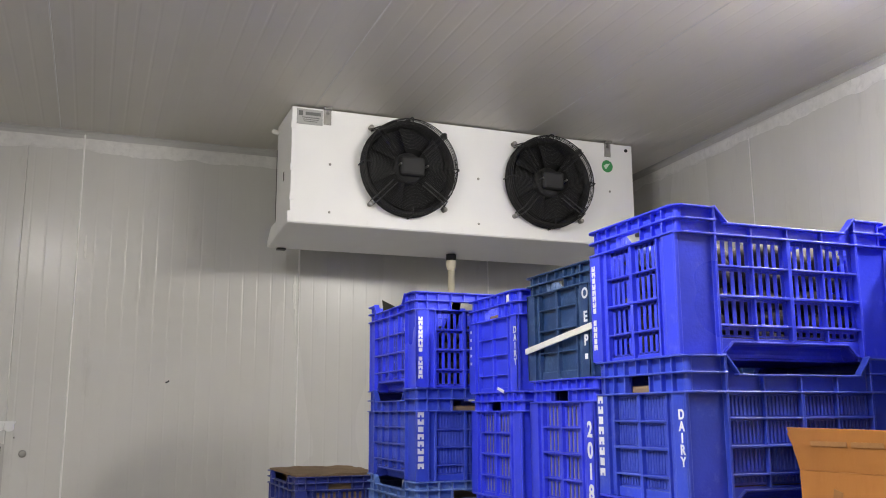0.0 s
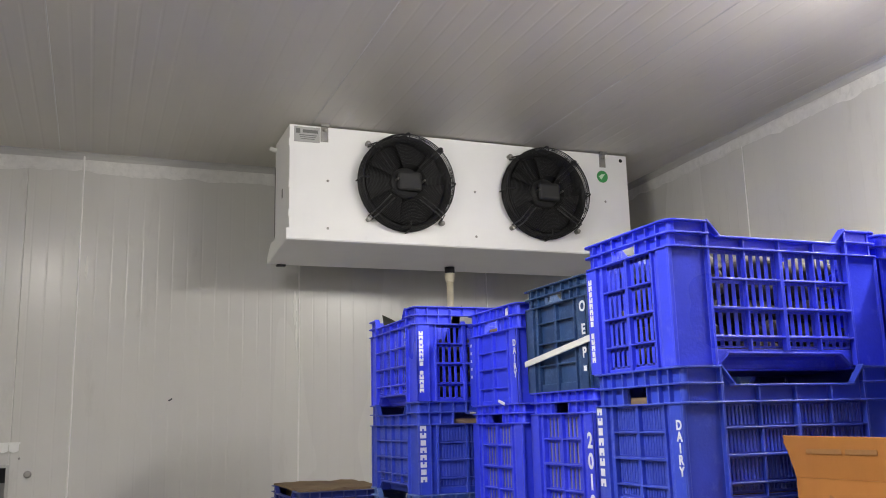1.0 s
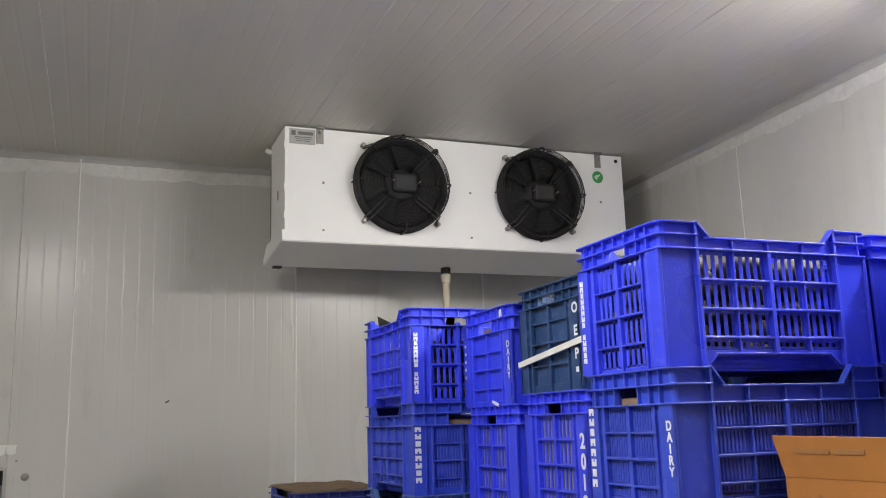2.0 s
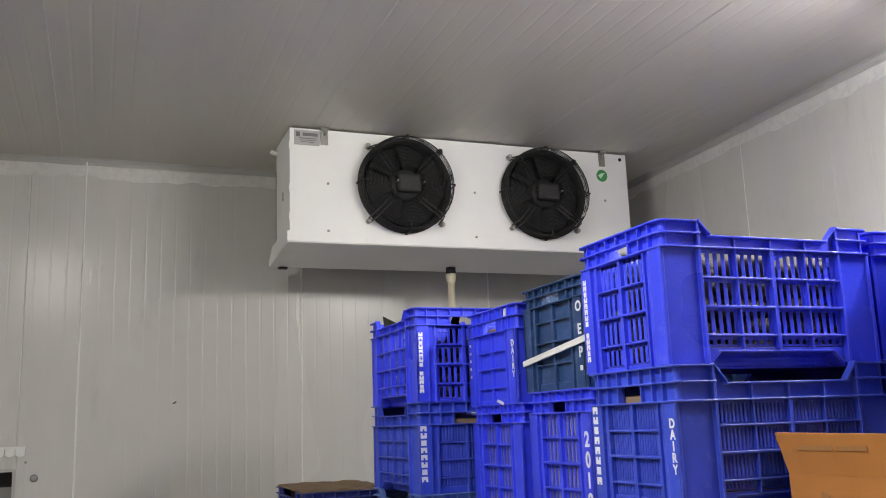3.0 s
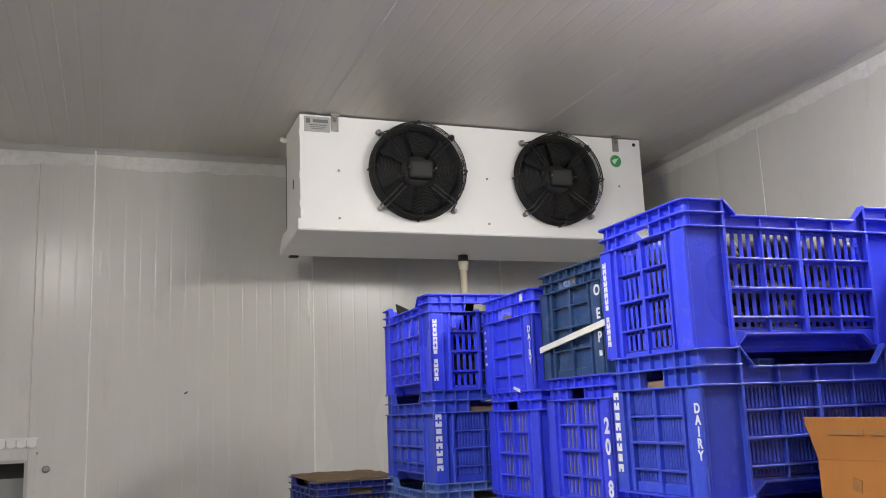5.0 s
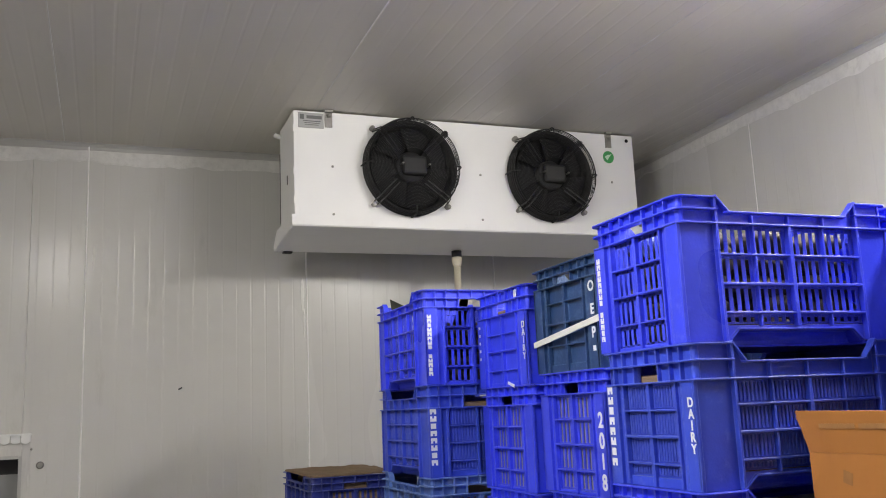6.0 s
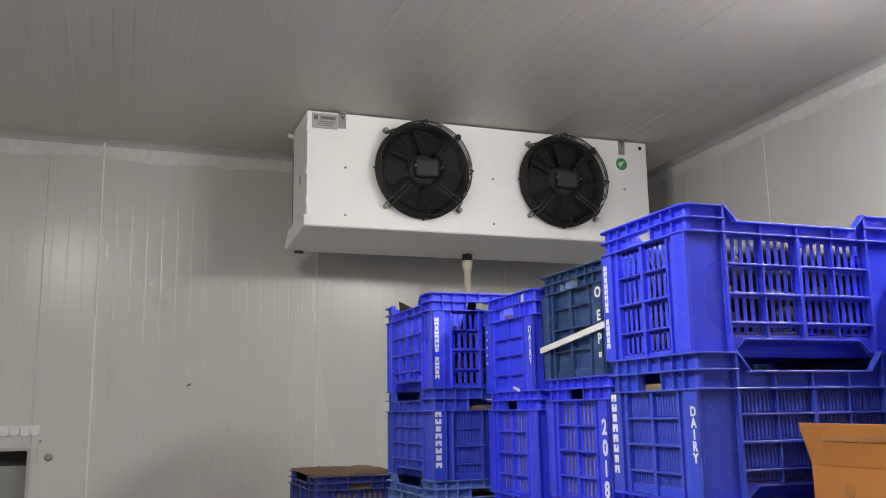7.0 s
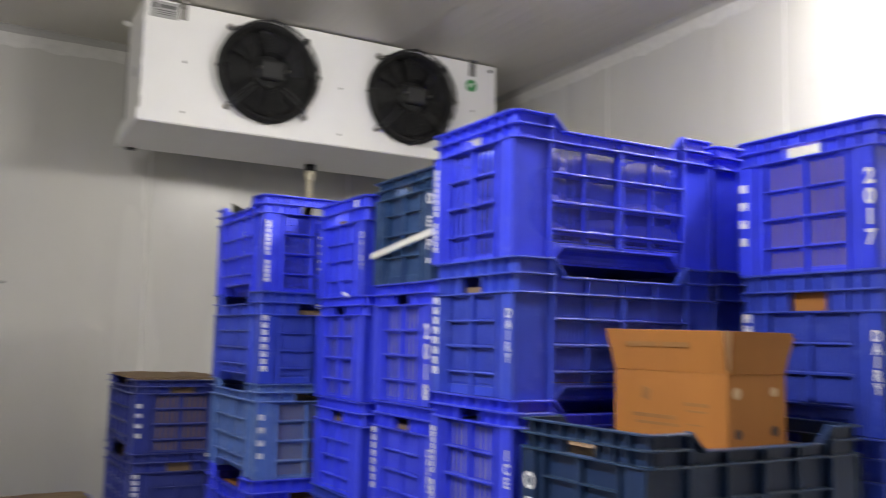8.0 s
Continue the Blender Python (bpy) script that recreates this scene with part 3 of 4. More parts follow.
def long_wall(kind, bands, rows):
    """Long side in (u, depth, z): depth 0 is outermost, positive goes inwards."""
    bm = bmesh.new()
    h = L / 2 - RC
    f2, f3 = bands
    dip = f2 - 0.0035
    # skins
    prism(bm, [(-h, f3), (h, f3), (h, 0.322), (RIB, 0.322), (0.164, dip), (-0.164, dip), (-RIB, 0.322), (-h, 0.322)], 0.015, 0.018)
    for s in (-1, 1):
        a, b = sorted((s * RIB, s * (L / 2 - 0.0065)))
        box(bm, a, b, 0.0135, 0.0165, 0.0085, f3)
        box(bm, min(s * (RIB - 0.0025), s * (RIB + 0.0035)), max(s * (RIB - 0.0025), s * (RIB + 0.0035)), 0.001, 0.0195, 0.0085, 0.322)
        prism(bm, [(s * (RIB + 0.002), 0.322), (s * 0.164, dip), (s * 0.164, dip + 0.0035), (s * (RIB - 0.001), 0.3255)], -0.002, 0.018)
        a, b = sorted((s * (RIB + 0.002), s * h))
        box(bm, a, b, -0.002, 0.018, 0.3185, 0.3222)
        a, b = sorted((s * (RIB - 0.003), s * h))
        box(bm, a, b, -0.002, 0.0196, f2, f2 + 0.0036)
    box(bm, -0.168, 0.168, -0.002, 0.0196, dip - 0.0018, dip + 0.0022)
    box(bm, -h, h, -0.001, 0.0195, f3, f3 + 0.0036)
    for u in (-0.1, 0, 0.1):
        box(bm, u - 0.0018, u + 0.0018, 0.002, 0.0149, f3 + 0.0037, dip - 0.0019)
    # lattice ribs
    box(bm, -0.0045, 0.0045, 0.001, 0.0195, 0.04, f3 - 0.0001)
    for u in (-0.098, 0.098):
        box(bm, u - 0.002, u + 0.002, 0.0045, 0.0195, 0.04, f3 - 0.0001)
    for i, z in enumerate(rows):
        t = 0.0026 if i == 1 else 0.0019
        box(bm, 0.003 - RIB, RIB - 0.003, 0.002 if i == 1 else 0.003, 0.0196, z - t, z + t)
    # lower solid strip, and the hand opening under it: a scoop that bulges inwards
    prism(bm, [(0.003 - RIB, 0.0085), (-0.183, 0.0085), (-0.157, 0.033), (0.157, 0.033), (0.183, 0.0085), (RIB - 0.003, 0.0085), (RIB - 0.003, 0.044), (0.003 - RIB, 0.044)], 0.0155, 0.0185)
    curve = [(0.0, 0.033, 0.157), (0.012, 0.0325, 0.158), (0.023, 0.029, 0.161), (0.031, 0.022, 0.168), (0.036, 0.013, 0.176), (0.037, 0.004, 0.181)]
    skin = [[[bm.verts.new((s * w, 0.0165 + d + o, z + o * 0.6)) for s in (-1, 1)] for d, z, w in curve] for o in (0.0, 0.003)]
    for g in skin:
        for p, q in zip(g, g[1:]):
            bm.faces.new((p[0], p[1], q[1], q[0]))
    for i in (0, -1):
        bm.faces.new((skin[0][i][0], skin[0][i][1], skin[1][i][1], skin[1][i][0]))
    for e in (0, 1):
        side = [v[e] for v in skin[0]]
        foot = bm.verts.new((side[0].co.x + (e * 2 - 1) * 0.026, 0.0165, 0.004))
        for p, q in zip(side, side[1:]):
            bm.faces.new((foot, p, q))
    lip = [(-0.185, 0.0085), (-0.158, 0.034), (0.158, 0.034), (0.185, 0.0085), (0.188, 0.0105), (0.16, 0.0375), (-0.16, 0.0375), (-0.188, 0.0105)]
    prism(bm, lip, 0.009, 0.0185)
    fill(bm, kind, [(0.0045 - RIB, -0.1), (-0.096, -0.005), (0.005, 0.096), (0.1, RIB - 0.0045)], [0.046] + sorted(rows) + [f3], 4)
    return bm


def fill(bm, kind, cols, zs, slots):
    """Fills the lattice cells: open slots, closed fine ribs, or plain sheet."""
    for c0, c1 in cols:
        for z0, z1 in zip(zs, zs[1:]):
            if kind == "open":
                w = (c1 - c0) / (2.3 * slots + 1)
                for k in range(slots + 1):
                    box(bm, c0 + 2.3 * k * w - 0.0006, c0 + (2.3 * k + 1) * w + 0.0006, 0.0172, 0.0192, z0, z1)
                box(bm, c0, c1, 0.0172, 0.0194, z1 - 0.009, z1)
                box(bm, c0, c1, 0.0172, 0.0194, z0, z0 + 0.005)
            else:
                box(bm, c0 - 0.001, c1 + 0.001, 0.0175, 0.0195, z0, z1)
                if kind == "ribbed":
                    w = (c1 - c0) / 9
                    for k in range(9):
                        box(bm, c0 + (k + 0.22) * w, c0 + (k + 0.72) * w, 0.0142, 0.0176, z0 + 0.006, z1 - 0.006)


def end_wall(kind, bands, rows, foot, cols=2):
    """End side: two proud strips at the corners, a step, and the lattice between them; the hand hole lies between the flanges."""
    bm = bmesh.new()
    h = W / 2 - RC
    f2, f3 = bands
    g = 0.05
    box(bm, -h, h, 0.013, 0.016, f2 + 0.001, 0.322)
    for a, b in ((-h, -g), (g, h)):
        box(bm, a, b, 0.013, 0.016, f3 + 0.001, f2 + 0.001)
    for s in (-1, 1):
        box(bm, min(s * g, s * (g + 0.0035)), max(s * g, s * (g + 0.0035)), 0.002, 0.021, f3 + 0.0036, f2)
    box(bm, -h, h, -0.002, 0.013, 0.3185, 0.3222)
    box(bm, -h, h, -0.002, 0.021, f2, f2 + 0.0036)
    box(bm, -h, h, -0.001, 0.021, f3, f3 + 0.0036)
    for u in (-0.142, -0.1, -0.05, 0.0, 0.05, 0.1, 0.142):
        box(bm, u - 0.0017, u + 0.0017, 0.001, 0.0129, f2 + 0.0037, 0.3184)
        if abs(u) > 0.06:
            box(bm, u - 0.0017, u + 0.0017, 0.001, 0.0129, f3 + 0.0037, f2 - 0.0001)
    e = 0.113
    for s in (-1, 1):
        a, b = sorted((s * 0.14, s * (W / 2 - 0.0095)))
        box(bm, a, b, 0.003, 0.0065, 0.0085, f3 - 0.0001)
        box(bm, min(s * 0.136, s * 0.14), max(s * 0.136, s * 0.14), 0.0022, 0.0155, 0.0085, f3 - 0.0001)
        a, b = sorted((s * (e - 0.004), s * 0.136))
        box(bm, a, b, 0.0125, 0.0155, 0.0085, f3 - 0.0001)
        box(bm, min(s * (e - 0.005), s * (e + 0.001)), max(s * (e - 0.005), s * (e + 0.001)), 0.004, 0.0198, 0.0085, f3 - 0.0001)
    edges = np.linspace(-e + 0.003, e - 0.003, cols + 1)
    for u in edges[1:-1]:
        box(bm, u - 0.0055, u + 0.0055, 0.0045, 0.0197, 0.0085, f3 - 0.0001)
    for i, z in enumerate(rows):
        t = 0.0024 if i == 1 else 0.0016
        box(bm, -e + 0.003, e - 0.003, 0.003 if i == 1 else 0.0055, 0.0196, z - t, z + t)
    box(bm, -e, e, 0.0125, 0.0165, 0.0085, foot)
    fill(bm, kind, [(a + 0.005, b - 0.005) for a, b in zip(edges, edges[1:])], [foot] + sorted(rows) + [f3], 4 if cols == 2 else 3)
    return bm


def corner_post(bands):
    """Square corner column under rounded flanges; the corner is at 0, 0 and the crate lies to +x, +y."""
    bm = bmesh.new()
    arc = lambda r: [(RC - r * math.cos(a), RC - r * math.sin(a)) for a in np.linspace(0, math.pi / 2, 8)]
    def slab(r0, r1, z0, z1):
        o, i_ = arc(r1), arc(r0)[::-1]
        pts = o + i_
        a = [bm.verts.new((x_, y_, z0)) for x_, y_ in pts]
        b = [bm.verts.new((x_, y_, z1)) for x_, y_ in pts]
        n = len(o)
        for k in range(len(pts)):
            k2 = (k + 1) % len(pts)
            bm.faces.new((a[k], a[k2], b[k2], b[k]))
        for k in range(n - 1):
            bm.faces.new((a[k], a[k + 1], a[2 * n - 2 - k], a[2 * n - 1 - k]))
            bm.faces.new((b[k], b[k + 1], b[2 * n - 2 - k], b[2 * n - 1 - k]))
    f2, f3 = bands
    slab(RC - 0.016, RC - 0.011, f3, 0.322)
    for z in (0.3185, f2, f3):
        slab(0.004, RC + 0.002, z, z + 0.0037)
    return bm


def corner_edge(s):
    """The crisp upright edge where an end strip meets a long side; s: 1 or -1 for the two hands of corner."""
    def make(bands):
        bm = bmesh.new()
        o = [(0.003, 0.0115), (0.0055, 0.0094), (0.012, 0.0094), (0.012, 0.0175), (0.003, 0.0175)]
        prism(bm, [(x_, y_) for x_, y_ in o], 0.0085, bands[1] - 0.0002, lambda u, d, z: (u, z, d) if s > 0 else (z, u, d))
        return bm
    return make


def frame_to(side):
    """Pose of a wall on a crate whose middle is the origin: long walls look to -y and +y, end walls to -x and +x."""
    return {"s": pose(0, -W / 2, 0), "n": pose(0, W / 2, 0, 0, 0, 180), "w": pose(-L / 2, 0, 0, 0, 0, -90), "e": pose(L / 2, 0, 0, 0, 0, 90)}[side]


LETTERS = {}


def letter(ch, size):
    """One upright letter of the built-in font as a mesh in (u, depth, z); a bar stands for lettering that is not spelled out."""
    if (ch, size) in LETTERS:
        return LETTERS[ch, size]
    if ch in "#+|":
        bm = bmesh.new()
        w, h = size * 0.92, size * 0.72
        if ch == "|":
            prism(bm, [(-w * 0.42, 0), (w * 0.42, 0), (w * 0.42, h), (-w * 0.42, h)], -0.0004, 0.0004)
        else:
            f = (lambda z: z) if ch == "#" else (lambda z: h - z)
            prism(bm, [(-w / 2, f(0)), (-w / 7, f(0)), (-w / 7, f(h * 0.4)), (w / 7, f(h * 0.4)), (w / 7, f(0)), (w / 2, f(0)), (w / 2, f(h)), (-w / 2, f(h))], -0.0004, 0.0004)
        me = mesh("print_bar", bm, INK)
    else:
        cu = bpy.data.curves.new("letter", "FONT")
        cu.body, cu.size, cu.align_x, cu.extrude, cu.offset = ch, size, "CENTER", 0.0004, size * 0.034
        ob = bpy.data.objects.new("letter", cu)
        scene.collection.objects.link(ob)
        me = bpy.data.meshes.new_from_object(ob.evaluated_get(bpy.context.evaluated_depsgraph_get()))
        bpy.data.objects.remove(ob)
        me.transform(Matrix.Rotation(radians(90), 4, "X"))
        me.materials.clear()
        me.materials.append(INK)
    LETTERS[ch, size] = me
    return me


def column(text, parent, u):
    """Letters one under another on the strip of an end wall. text: word, size, step and top."""
    word, size, step, top, *more = text.split()
    size, step, top = float(size), float(step), float(top)
    u += float(more[0]) if more else 0.0
    for k, ch in enumerate(word):
        if ch == "_":
            continue
        o = part("letter" if ch not in "#+|" else "print_bar", letter(ch, size), INK, parent)
        o.matrix_basis = pose(u, 0.0024, top - size * 0.72 - k * step)


MESHES = {}


def shared(key, make, material):
    k = (key, material.name)
    if k not in MESHES:
        MESHES[k] = mesh(key, make(), material)
    return MESHES[k]


STYLES = {  # fill, flange heights, rows on the end and long sides, foot of the end lattice
    "open": ("open", TALL, (0.197, 0.132, 0.066), (0.196, 0.132, 0.07), 0.016),
    "ribbed": ("ribbed", DEEP, (0.18, 0.121, 0.06), (0.187, 0.128, 0.069), 0.03),
    "plain": ("plain", DEEP, (0.18, 0.124, 0.06), (0.187, 0.128, 0.069), 0.02),
    "panel": ("plain", TALL, (0.212, 0.15, 0.085), (0.2, 0.139, 0.076), 0.03),
}


def crate(m, style, material, label, left="", right="", group="stacked plastic crates"):
    """One crate at the pose m; left and right: what is printed on the end face's side strips."""
    e = thing("plastic_crate", label, "crate", group, m)
    kind, bands, end_rows, long_rows, foot = STYLES[style]
    lw = shared("long_side_" + style, lambda: long_wall(kind, bands, long_rows), material)
    ew = shared("end_side_" + style, lambda: end_wall(kind, bands, end_rows, foot), material)
    for side in "sn":
        part("long_side", lw, material, e).matrix_basis = frame_to(side)
    for side in "we":
        o = part("end_side", ew, material, e)
        o.matrix_basis = frame_to(side)
        if side == "w":
            first = o
    cp = shared("corner_post_" + style, lambda: corner_post(bands), material)
    for k, (sx, sy) in enumerate(((-1, -1), (1, -1), (1, 1), (-1, 1))):
        at = pose(sx * L / 2, sy * W / 2, 0, 0, 0, 90 * k)
        part("corner_post", cp, material, e).matrix_basis = at
        hand = 1 if k % 2 == 0 else -1
        part("corner_edge", shared("corner_edge_%s%d" % (style, hand), lambda: corner_edge(hand)(bands), material), material, e).matrix_basis = at
    def base():
        b = bmesh.new()
        box(b, -L / 2 + 0.017, L / 2 - 0.017, -W / 2 + 0.062, W / 2 - 0.062, 0.0, 0.0084)
        for sx in (-1, 1):
            for sy in (-1, 1):
                xs_, ys_ = sorted((sx * 0.19, sx * (L / 2 - 0.017))), sorted((sy * (W / 2 - 0.062), sy * (W / 2 - 0.018)))
                box(b, *xs_, *ys_, 0.0, 0.0084)
        return b
    part("crate_floor", shared("crate_floor", base, material), material, e)
    for text, u in ((left, -0.168), (right, 0.168)):
        if text:
            column(text, first, u)
    return e


def goods_in(m, material, top, label, name="carton"):
    """A carton or a heap of pouches standing in a crate."""
    g = thing(name, label, name, "", m)
    b = soft_box(-L / 2 + 0.0225, L / 2 - 0.0225, -W / 2 + 0.064, W / 2 - 0.064, 0.009, top, 0.008, 2)
    part("carton_body", b, material, g)
    return g


BRAND8, BRAND14, BRAND4 = "#+|##+|# 0.025 0.0245 0.24", "+#|+##+|_|+#|# 0.0175 0.0145 0.238", "|#+| 0.026 0.042 0.222"
DAIRY = "DAIRY 0.0285 0.0245 0.207"
CLOSED, OPEN_, PLAIN = "ribbed", "open", "plain"
B_, D_, F_, N_ = BLUE, DULL, FADED, NAVY


def stack(x, y, tops, turn, levels, size=(L, W), lean=0.0, slip=()):
    """Crates from the top down. x, y: the corner of least x and y; tops: heights of the upper rims, the rest are evenly spread to the floor; slip: moves in y of single crates."""
    n = len(levels)
    tops = list(tops) + [tops[-1] * (1 - (k + 1) / (n - len(tops) + 1)) + 0.0077 for k in range(n - len(tops))]
    made = []
    for i, (style, material, label, left, right) in enumerate(levels):
        below = tops[i + 1] - 0.0075 if i + 1 < n else 0.0
        s = (tops[i] - below) / HT
        w, d = size if turn == 0 else size[::-1]
        jx, jy, jr = (0.005 * noise.noise((x * 7, y * 5, i * 3.1 + q)) for q in (0, 9, 17))
        dy = slip[i] if i < len(slip) else lean * i + jy
        m = pose(x + w / 2 + (jx if i > 1 else 0), y + d / 2 + dy, below, 0, 0, turn + (jr * 110 if i else 0)) @ Matrix.Diagonal((size[0] / L, size[1] / W, s, 1))
        made.append((crate(m, style, material, label, left, right), m))
    return made


def row(style, material, words, left="", right=""):
    return (style, material, words, left, right)


SOLID = "blue plastic crate with closed ribbed sides, in a stack"
SLOT = "bright blue slotted plastic crate in a stack"
FLAT = "blue plastic crate with plain panelled sides, in a stack"
low = [row(CLOSED, D_, SOLID, BRAND8, DAIRY), row(OPEN_, B_, SLOT, BRAND14, ""), row(PLAIN, D_, FLAT, "", DAIRY), row(CLOSED, B_, SOLID, BRAND8, ""), row(OPEN_, D_, SLOT, "", "")]

sA = stack(1.487, 2.05, (2.5235, 2.1985, 1.889), 0, [
    row(OPEN_, B_, "bright blue slotted plastic crate on top of a stack", BRAND14, ""),
    row(CLOSED, D_, "scuffed blue ribbed crate printed DAIRY in a stack", BRAND8, DAIRY),
    row(OPEN_, B_, "bright blue slotted crate with white print in a stack", BRAND14, "ICE_C 0.031 0.029 0.215")] + low, (0.612, 0.37), slip=(0.0, -0.011, -0.016))
sH = stack(1.58, 2.567, (2.4885, 2.1735, 1.83), 0, [
    row("panel", N_, "navy blue panelled crate with white letters on a stack", "", "OEP 0.04 0.064 0.25 -0.004"),
    row(OPEN_, B_, "bright blue slotted crate printed 2018 in a stack", "", "2018 0.052 0.05 0.215 -0.008"),
    row(CLOSED, B_, "blue ribbed crate printed DAIRY in a stack", BRAND8, DAIRY)] + low, (0.6, 0.39), slip=(0.0, -0.006, -0.02))
# mark on the navy crate under its letters
for words, u in (("| 0.02 0.03 0.07", 0.164),):
    column(words, next(c for c in sH[0][0].children if c.name.startswith("end_side")), u)
sG = stack(1.57, 2.988, (2.4645, 2.1465, 1.815), 0, [
    row(PLAIN, B_, "blue panelled crate printed DAIRY on top of a stack", "#+|#+ 0.013 0.027 0.22", DAIRY),
    row(OPEN_, B_, "blue slotted plastic crate in a stack"),
    row(PLAIN, B_, FLAT)] + low, (0.6, 0.405), slip=(0.0, -0.012, -0.02))
sF = stack(1.377, 3.42, (2.503, 2.166, 1.849, 1.527), 90, [
    row(OPEN_, B_, "bright blue slotted crate with loose flaps inside", BRAND14, ""),
    row(CLOSED, D_, "dull blue ribbed crate with white print in a stack", BRAND8, ""),
    row(OPEN_, F_, "faded pale blue slotted crate in a stack", BRAND4, ""),
    row(CLOSED, B_, SOLID, BRAND8, "")] + low[:3], (0.562, 0.39))
sR = stack(2.13, 1.622, (2.5155, 2.1845), 0, [
    row(OPEN_, B_, "bright blue slotted crate printed 2017 on a stack", BRAND4, "2017 0.044 0.042 0.215"),
    row(CLOSED, D_, "blue ribbed crate printed DAIRY in a stack", BRAND8, DAIRY)] + low, (0.6, 0.395), slip=(0.0, -0.008))
sQ = stack(2.118, 2.065, (2.5235, 2.205), 0, [row(OPEN_, B_, SLOT), row(CLOSED, D_, SOLID)] + low + [row(PLAIN, B_, FLAT)])
sFar = stack(1.13, 4.18, (1.8245, 1.532), 90, [
    row(OPEN_, DULLSHADE, "dull blue slotted crate, shade in its colour, with cardboard laid on top", BRAND4, ""),
    row(CLOSED, DULLSHADE, "dull blue ribbed crate, shade in its colour, with white print in a stack", BRAND8, "")] + low[1:5], (0.585, 0.395))
sLow = stack(0.5, 4.55, (1.268,), 0, low[:4])

# navy crate stack in front, turned a little
kD = 0.985
for i in range(6):
    m = pose(1.778, 1.822, 1.8595 - HT * kD - i * 0.3145 * kD if i < 5 else 0.0, 0, 0, 1.2 + 0.6 * math.sin(i * 2.3)) @ Matrix.Diagonal((1, 0.97, kD if i < 5 else (1.8595 - HT * kD - 4 * 0.3145 * kD) / 0.3145, 1))
    crate(m, "panel" if i < 1 else ("ribbed", "open")[i % 2], NAVYSHADE if i < 1 else (BLUE, DULL)[i % 2], "open navy plastic crate holding a cardboard carton" if i == 0 else SOLID, "OE 0.045 0.05 0.215 0.014" if i == 0 else "", "# 0.03 0.034 0.18" if i == 0 else "")

# ---- carton on the navy crate ----
cb = thing("cardboard_carton", "open brown cardboard carton with raised flaps and punched holes", "carton", at=pose(1.742, 1.69, 1.815, 0, 0, 3))
BW, BD, BH, T_ = 0.176, 0.305, 0.145, 0.004
for nm, args in (("print_side", (0, T_, 0, BD, 0, BH)), ("end_side", (T_ + 0.0003, BW, 0, T_, 0, BH)), ("far_side", (BW - T_, BW, T_ + 0.0003, BD, 0, BH)), ("back_side", (T_ + 0.0003, BW - T_ - 0.0003, BD - T_, BD, 0, BH)), ("carton_base", (T_ + 0.0003, BW - T_ - 0.0003, T_ + 0.0003, BD - T_ - 0.0003, 0.001, 0.005))):
    bm = bmesh.new()
    box(bm, *args)
    o = part(nm, bm, CARD, cb)
    if nm == "print_side":
        side_a = o
    if nm == "end_side":
        side_b = o


def flap(name, quad, thick):
    bm = bmesh.new()
    q = [Vector(p) for p in quad]
    n = (q[1] - q[0]).cross(q[2] - q[0]).normalized() * thick
    a = [bm.verts.new(p) for p in q]
    b = [bm.verts.new(p + n) for p in q]
    bm.faces.new(a)
    bm.faces.new(b[::-1])
    for i in range(4):
        bm.faces.new((a[i], a[(i + 1) % 4], b[(i + 1) % 4], b[i]))
    return part(name, bm, CARD, cb)


FH = 0.083
fl = flap("flap", [(0.001, 0.002, BH + 0.001), (-0.012, -0.004, BH + FH), (-0.014, BD + 0.012, BH + FH + 0.004), (0.001, BD - 0.002, BH + 0.001)], 0.003)
flap("flap", [(0.008, 0.001, BH + 0.001), (BW - 0.002, 0.001, BH + 0.001), (BW + 0.01, -0.01, BH + FH), (0.004, -0.008, BH + FH)], 0.003)
flap("flap", [(BW - 0.003, 0.004, BH + 0.001), (BW - 0.003, BD - 0.004, BH + 0.001), (BW + 0.035, BD, BH + FH - 0.008), (BW + 0.03, 0.0, BH + FH - 0.008)], 0.003)
flap("flap", [(BW - 0.008, BD - 0.003, BH + 0.001), (0.008, BD - 0.003, BH + 0.001), (0.004, BD + 0.03, BH + FH - 0.008), (BW - 0.004, BD + 0.03, BH + FH - 0.008)], 0.003)
bm = bmesh.new()
vs = [bm.verts.new(p) for p in ((-0.0145, -0.004, BH + FH), (0.003, -0.0095, BH + FH), (0.0065, -0.0012, BH + 0.012), (0.0005, -0.0005, BH))]
bm.faces.new(vs)
bmesh.ops.solidify(bm, geom=bm.faces[:], thickness=0.0012)
part("corner_tape", bm, TAPE, cb, "pale torn edge tape")
# flat discs for the vent holes; the dark ones paint the shade inside
for u, z, r, m_ in ((0.026, 0.108, 0.0115, TAPE), (0.138, 0.11, 0.0095, TAPE), (0.03, 0.03, 0.010, DARK), (0.14, 0.033, 0.0105, DARK)):
    bm = bmesh.new()
    lathe(bm, [(r, 0.0), (r, 0.001), (0.001, 0.0011)], 18, lambda a, b_, h: (u + a, -0.0003 - h, z + b_))
    part("punched_hole", bm, m_, side_b, "dark disc painted as a shaded vent hole" if m_ is DARK else "vent hole showing pale inner flap")
